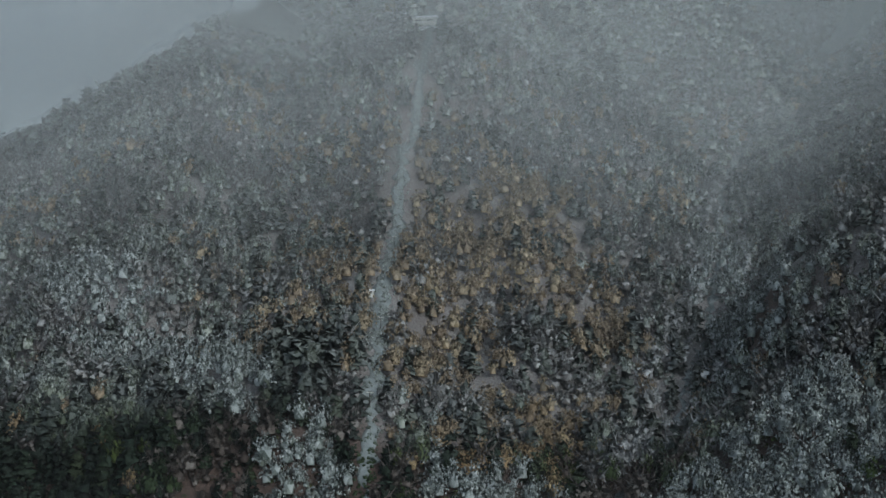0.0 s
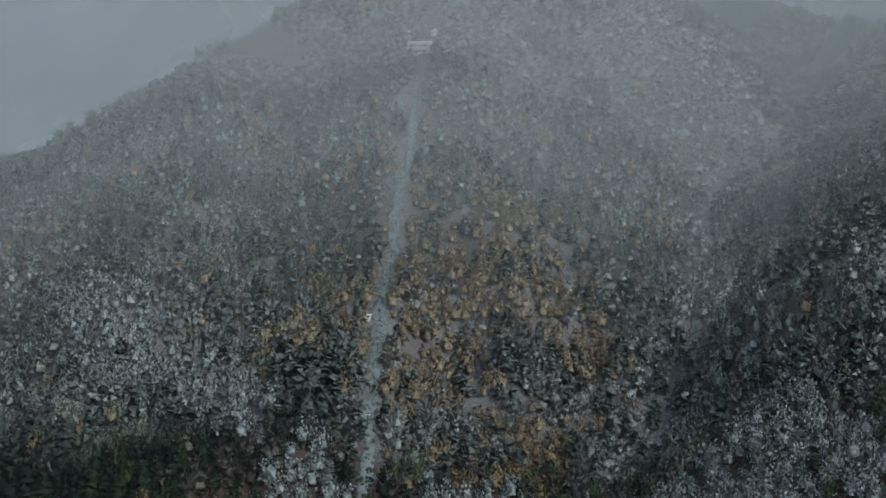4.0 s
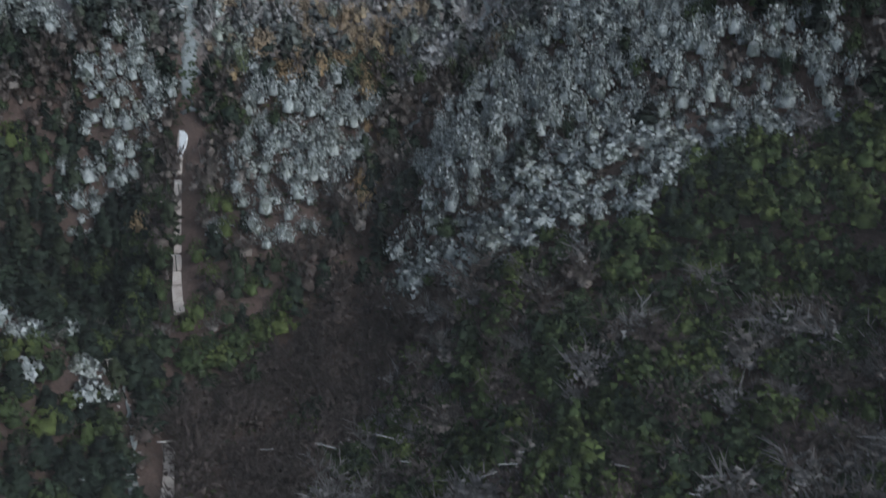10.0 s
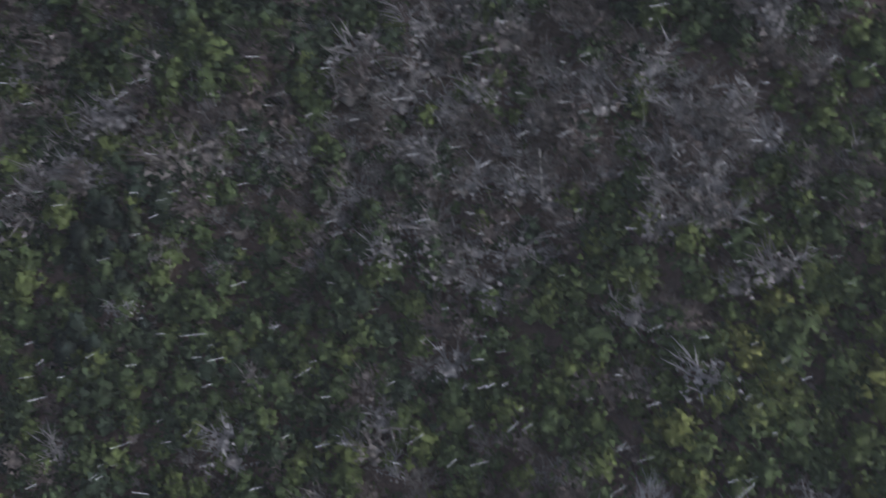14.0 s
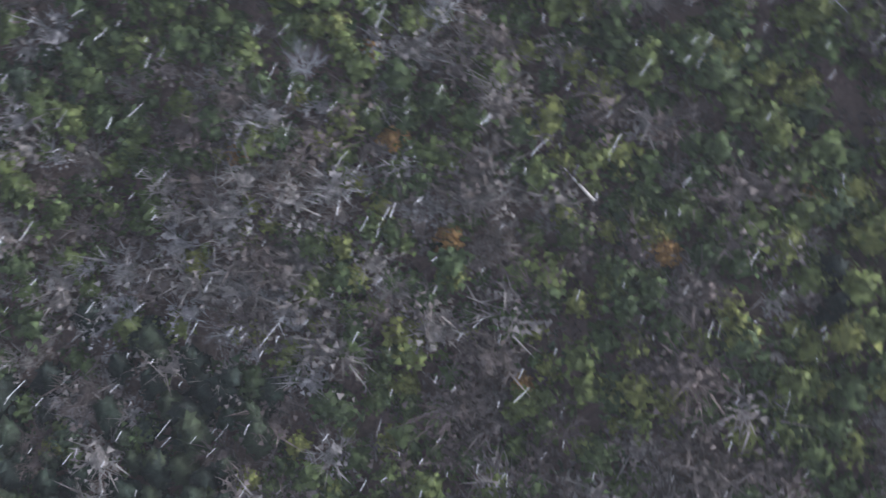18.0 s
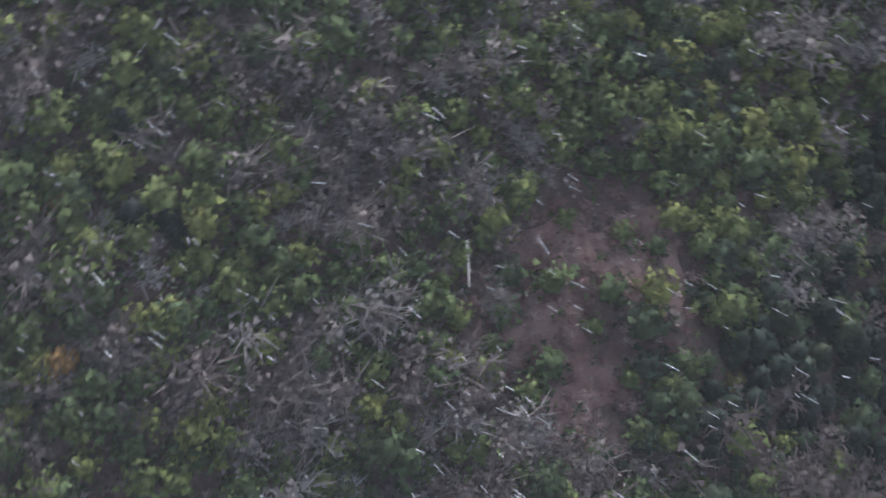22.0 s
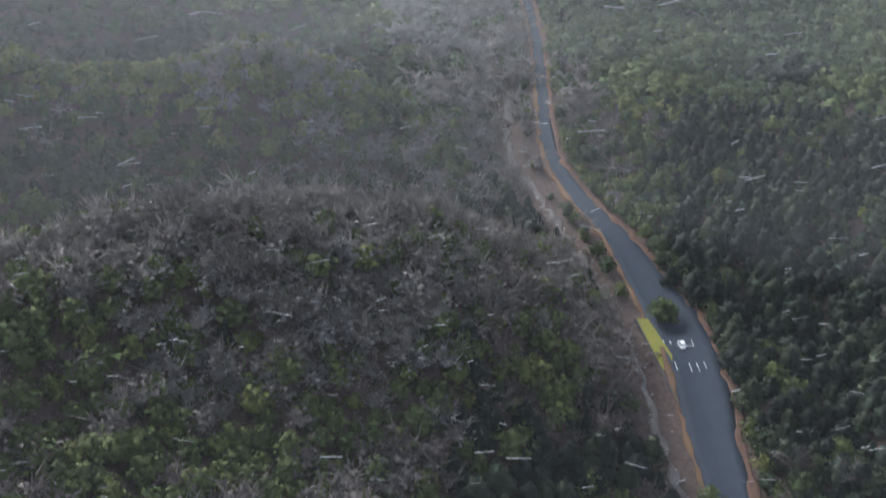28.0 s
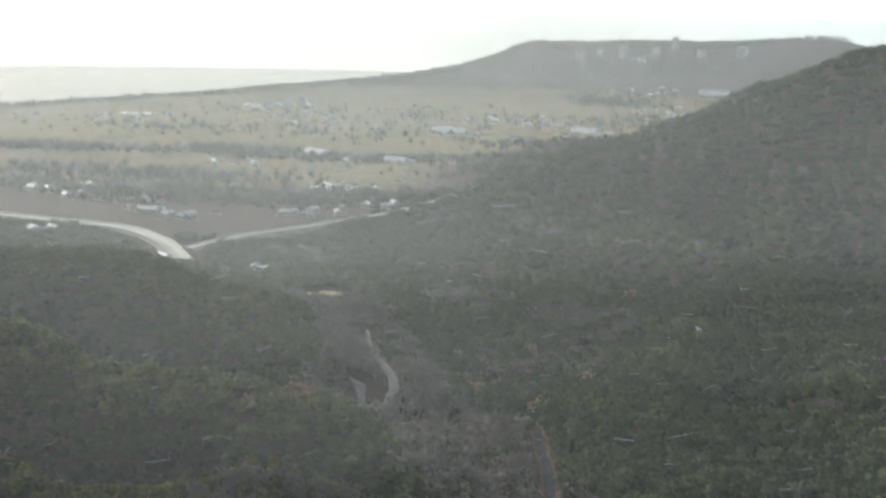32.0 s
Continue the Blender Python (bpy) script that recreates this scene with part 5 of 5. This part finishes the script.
for x_, y_, w_ in ((113, -25, 0.9), (94, -3, 0.9), (79, 88, 0.7), (82, 38, 0.8), (95, 58, 0.8), (108, 70, 0.7), (62, 12, 0.6)):
    tree("withered", x_, y_, 8, w_)
for i in range(28):
    tree("yellow_green", 75 + tr.normal(0, 32), 20 + tr.normal(0, 55), tr.uniform(5, 8))
for i in range(95):
    tree(("evergreen", "leafless", "evergreen")[i % 3], 70 + tr.normal(0, 40), 10 + tr.normal(0, 70), tr.uniform(6.5, 10))
for i in range(60):
    y_ = tr.uniform(-330, -95)
    x_ = float(np.interp(-y_, [95, 133, 193, 266, 330], [-72, -87, -90, -87, -74])) - tr.uniform(17, 36)
    tree(("evergreen", "cedar", "evergreen", "cedar", "leafless")[i % 5], x_, y_, tr.uniform(8, 12))
for x_, y_ in ((-330, 930), (-345, 960), (-300, 905), (-310, 1010), (-290, 985), (-190, 820), (-205, 835), (-160, 1000), (-175, 1020), (-130, 960), (-120, 1080), (-45, 1040), (-30, 1030), (120, 1000), (-370, 1000), (-395, 985), (-410, 940)):
    tree("cedar", x_, y_, tr.uniform(17, 24), 1.0, "tall dark cedar above the snowy woods")


# ---- fallen trunks ----
def fallen(x, y, length, turn):
    o = thing("fallen_trunk", x, y, hz(x, y) + 5.5, turn, "bleached fallen trunk lying across the crowns", "log", "fallen trunks")
    a, b = (-length / 2, 0, 0), (length / 2, 0, 0)
    m = pose(x, y, 0, 0, 0, turn)
    za, zb = hz(*(m @ Vector(a)).xy), hz(*(m @ Vector(b)).xy)
    slope = -math.degrees(math.atan2(zb - za, length))
    o.matrix_world = pose(x, y, (za + zb) / 2 + 5.0, 0, 0, turn) @ pose(0, 0, 0, 0, slope, 0)
    part("stem", rod(bm_new(), a, b, 0.38, 0.16, 9), M_PALEWOOD, o)
    for k in (0.1, 0.3):
        part("branch", rod(bm_new(), (length * k, 0, 0), (length * (k + 0.1), 1.1 - 4 * k, 0.5), 0.12, 0.05, 6), M_PALEWOOD, o)
    for k in (-0.35, 0.25):
        part("prop", rod(bm_new(), (length * k, 0, 0), (length * k + 0.3, 0.2, -6.2), 0.16, 0.2, 6), M_BARK, o)
    return o


for x_, y_, l_, a_ in ((128, 163, 14, 60), (90, -75, 12, 100), (96, -82, 10, 85), (48, -70, 10, 130), (100, 18, 9, 70), (120, -60, 9, 95)):
    fallen(x_, y_, l_, a_)

# wooded knoll, shore trees and hedges on the plain
kr = np.random.default_rng(55)
xs, ys = [], []
for cx, cy, sx, sy, n in ((470, -2190, 95, 40, 420), (900, -2150, 260, 40, 500), (150, -2130, 260, 35, 500), (-350, -2400, 240, 90, 500), (300, -1650, 380, 70, 1300), (600, -1850, 260, 60, 500), (-150, -1950, 150, 90, 500), (-800, -3000, 350, 160, 700),
                          (-700, -4350, 500, 120, 900), (-900, -4650, 600, 60, 900), (500, -2600, 500, 160, 220), (200, -3000, 500, 260, 220), (-520, -3650, 160, 160, 240)):
    xs.append(cx + kr.normal(0, sx * 0.6, n))
    ys.append(cy + kr.normal(0, sy * 0.6, n))
u = kr.uniform(-380, 1900, 1500)
xs.append(u)
ys.append(np.interp(u, [-420, -330, 0, 739, 1362, 3200], [-4890, -4890, -4450, -3700, -2900, -1650]) + 15 + np.abs(kr.normal(0, 45, 1500)))
x, y = np.concatenate(xs), np.concatenate(ys)
ok = (y > -4880) & (line_distance(x, y, HWY_A) > 24) & (line_distance(x, y, HWY_B) > 20)
x, y = x[ok], y[ok]
woods(x, y, T_BROAD2, T_BARE2, T_CON2, 13.0, 801, bare_bias=-0.6, con_bias=-0.9, russet_bias=-1.4)
# low snowy scrub on the lift clearing
sc = smooth_line([(-61, 545)] + LIFT_SPUR[4:-1], 1.2)
sx_ = np.repeat(sc, 3, axis=0) + kr.normal(0, 1, (len(sc) * 3, 2)) * np.array([4.2, 1.5])
plant("clearing_scrub", T_BROAD2, sx_[:, 0], sx_[:, 1], kr.uniform(0.8, 2.6, len(sx_)), M_EVERGREEN, 71, "low snow-dusted scrub on the old lift clearing", kr.uniform(0.0, 0.3, len(sx_)))

# ---- thin snow mist between the slopes ----
def mist_material(name, most, scale, colour=(0.86, 0.9, 0.93)):
    m = bpy.data.materials.new(name)
    m.use_nodes = True
    ns, ls = m.node_tree.nodes, m.node_tree.links
    ns.remove(ns["Principled BSDF"])
    d, t, clear = ns.new("ShaderNodeBsdfDiffuse"), ns.new("ShaderNodeBsdfTranslucent"), ns.new("ShaderNodeBsdfTransparent")
    d.inputs["Color"].default_value = t.inputs["Color"].default_value = (*colour, 1)
    half, veil = ns.new("ShaderNodeMixShader"), ns.new("ShaderNodeMixShader")
    ls.new(d.outputs[0], half.inputs[1])
    ls.new(t.outputs[0], half.inputs[2])
    f = noise_tex(ns, ls, scale, 3.0, 0.5)
    r = ns.new("ShaderNodeMapRange")
    r.inputs["From Min"].default_value, r.inputs["From Max"].default_value = 0.3, 0.7
    r.inputs["To Min"].default_value, r.inputs["To Max"].default_value = most * 0.5, most
    ls.new(f, r.inputs["Value"])
    at = ns.new("ShaderNodeAttribute")
    at.attribute_name = "tone"
    thick = mathn(ns, ls, "MULTIPLY", r.outputs[0], at.outputs["Fac"])
    ls.new(thick, veil.inputs[0])
    ls.new(clear.outputs[0], veil.inputs[1])
    ls.new(half.outputs[0], veil.inputs[2])
    ls.new(veil.outputs[0], ns["Material Output"].inputs["Surface"])
    return m


def mist_wall(r, az0, az1, z1, material, soft=90.0, lift=-1000.0):
    """A standing bank that thins out towards the ground and to its ends."""
    n, k = 150, 26
    a = np.linspace(az0, az1, n)
    A, U = np.meshgrid(a, np.linspace(0, 1, k), indexing="ij")
    X, Y = r * np.sin(np.radians(A)), r * np.cos(np.radians(A))
    G = height(X, Y)
    top = np.maximum(z1, G + 60)
    Z = G + (top - G) * U ** 1.5
    t = np.clip((Z - G) / soft, 0, 1) * np.clip((top - Z) / 40, 0, 1) * np.clip((A - az0) / 8, 0, 1) * np.clip((az1 - A) / 8, 0, 1) * np.clip((Z - lift) / 220, 0.12, 1)
    co = np.stack([X, Y, Z], -1).reshape(-1, 3)
    ob = fast_mesh("mist_bank", co, 4, material, tone=(t * t * (3 - 2 * t)).ravel(), smooth=True, index=grid_faces(n, k))
    return tagged(ob, "thin bank of snow mist hanging in the valley", "mist", kind="stuff")


def mist_sheet(x0, x1, y0, y1, z, material, edge=120.0):
    """A flat haze sheet added to lighten the near slope, thinning out to its edges."""
    n = 60
    X, Y = np.meshgrid(np.linspace(x0, x1, n), np.linspace(y0, y1, n), indexing="ij")
    t = np.ones_like(X)
    for q in (X - x0, x1 - X, Y - y0, y1 - Y):
        t = t * np.clip(q / edge, 0, 1)
    t = t * np.clip((z - height(X, Y) - 5) / 60, 0, 1)
    co = np.stack([X, Y, np.full_like(X, z)], -1).reshape(-1, 3)
    ob = fast_mesh("snow_veil", co, 4, material, tone=t.ravel(), smooth=True, index=grid_faces(n, n))
    return tagged(ob, "translucent haze sheet that lightens the wooded slope", "mist", kind="stuff")


M_MIST = mist_material("snow_mist", 0.18, 0.004)
M_MIST_FAR = mist_material("lake_haze", 0.24, 0.0012)
M_VEIL = mist_material("snow_haze", 0.018, 0.006)
M_MIST_THIN = mist_material("thin_snow_mist", 0.09, 0.004)
M_MIST_HIGH = mist_material("summit_mist", 0.3, 0.003)
M_MIST_BACK = mist_material("mist_behind_the_ridge", 0.78, 0.002, (0.34, 0.38, 0.41))
for r, m_ in ((600, M_MIST_THIN), (720, M_MIST_THIN), (870, M_MIST), (1040, M_MIST), (1220, M_MIST_HIGH), (1560, M_MIST_BACK), (1900, M_MIST_BACK)):
    mist_wall(r, -40, 40, 1600, m_, 70.0, 140.0)
M_MIST_NEAR = mist_material("valley_haze", 0.085, 0.004)
for r, m_ in ((330, M_MIST_NEAR), (480, M_MIST_NEAR), (660, M_MIST_NEAR), (930, M_MIST_FAR), (1500, M_MIST_FAR), (2500, M_MIST_FAR)):
    mist_wall(r, 135, 225, 250, m_, 60.0 if r > 900 else 25.0)
mist_wall(3900, 176, 225, 250, mist_material("town_haze", 0.32, 0.0012), 55.0)
# two unseen sheets added under the camera to lift the dark slope
for z in (205, 165):
    mist_sheet(-260, 420, -520, 420, z, M_VEIL)


# ---- the bright sky low over the lake ----
def lake_glow():
    m = bpy.data.materials.new("bright_hazy_sky")
    m.use_nodes = True
    ns, ls = m.node_tree.nodes, m.node_tree.links
    ns.remove(ns["Principled BSDF"])
    e = ns.new("ShaderNodeEmission")
    at = ns.new("ShaderNodeAttribute")
    at.attribute_name = "tone"
    ls.new(ramp(ns, ls, at.outputs["Fac"], [(0.0, (0.6, 0.66, 0.68)), (0.4, (0.72, 0.74, 0.72)), (1.0, (0.95, 0.9, 0.8))]), e.inputs["Color"])
    e.inputs["Strength"].default_value = 1.8
    ls.new(e.outputs[0], ns["Material Output"].inputs["Surface"])
    n, k = 60, 12
    A, Z = np.meshgrid(np.linspace(120, 240, n), np.linspace(-300, 950, k), indexing="ij")
    t = np.clip(1 - (A - 150) / 55, 0, 1)
    co = np.stack([4960 * np.sin(np.radians(A)), 4960 * np.cos(np.radians(A)), Z], -1).reshape(-1, 3)
    ob = fast_mesh("backdrop", co, 4, m, tone=t.ravel(), smooth=True, index=grid_faces(n, k))
    return tagged(ob, "bright hazy winter sky low over the lake", "sky", kind="structure")


lake_glow()


# ---- falling snow: flakes drawn out along the wind round the hover point, sized by distance to fit the camera's view ----
def falling_snow(n, seed):
    rng = np.random.default_rng(seed)
    az = rng.uniform(-35, 225, n)
    front = (az < 40) | (az > 215)
    el = np.where(front, rng.uniform(-85, -30, n), rng.uniform(-85, -9, n))
    keep = rng.uniform(0, 1, n) < np.cos(np.radians(el)) + 0.1
    az, el = np.radians(az[keep]), np.radians(el[keep])
    d = rng.uniform(4.0, 26.0, len(az)) ** 1.0
    c = np.stack([d * np.cos(el) * np.sin(az), d * np.cos(el) * np.cos(az), d * np.sin(el)], 1)
    ok = (c[:, 1] < 2.0) | (np.hypot(c[:, 0], c[:, 2] + 0.32 * c[:, 1]) > 3.0)
    c, d = c[ok], d[ok]
    k = len(c)
    ln = rng.uniform(0.03, 0.08, k) * rng.choice([1, 1, 1, 1.8], k) * (0.4 + d / 20)
    ax = np.stack([np.ones(k), rng.normal(0, 0.2, k), rng.normal(-0.12, 0.15, k)], 1)
    ax /= np.linalg.norm(ax, axis=1, keepdims=True)
    s1 = np.cross(ax, np.array([0.0, 0.3, 1.0]))
    s1 /= np.linalg.norm(s1, axis=1, keepdims=True)
    s2 = np.cross(ax, s1)
    w = (d * rng.uniform(0.00022, 0.0005, k))[:, None]
    a, b = c - ax * ln[:, None], c + ax * ln[:, None]
    ring = [s1 * w, (-0.5 * s1 + 0.87 * s2) * w, (-0.5 * s1 - 0.87 * s2) * w]
    co = np.stack([a + r for r in ring] + [b + r for r in ring], 1) + np.array([0, 0, 245.0])
    base = (np.arange(k) * 6)[:, None, None]
    idx = base + np.array([[0, 1, 4, 3], [1, 2, 5, 4], [2, 0, 3, 5]])[None]
    m, ns, ls, bsdf = mat("snowflakes")
    bsdf.inputs["Base Color"].default_value = (0.85, 0.87, 0.9, 1)
    bsdf.inputs["Alpha"].default_value = 0.28
    bsdf.inputs["Roughness"].default_value = 0.9
    ob = fast_mesh("falling_snow", co.reshape(-1, 3), 4, m, index=idx.reshape(-1))
    return tagged(ob, "sparse snowflakes driven past on the wind", "snow", kind="stuff")


falling_snow(2300, 17)
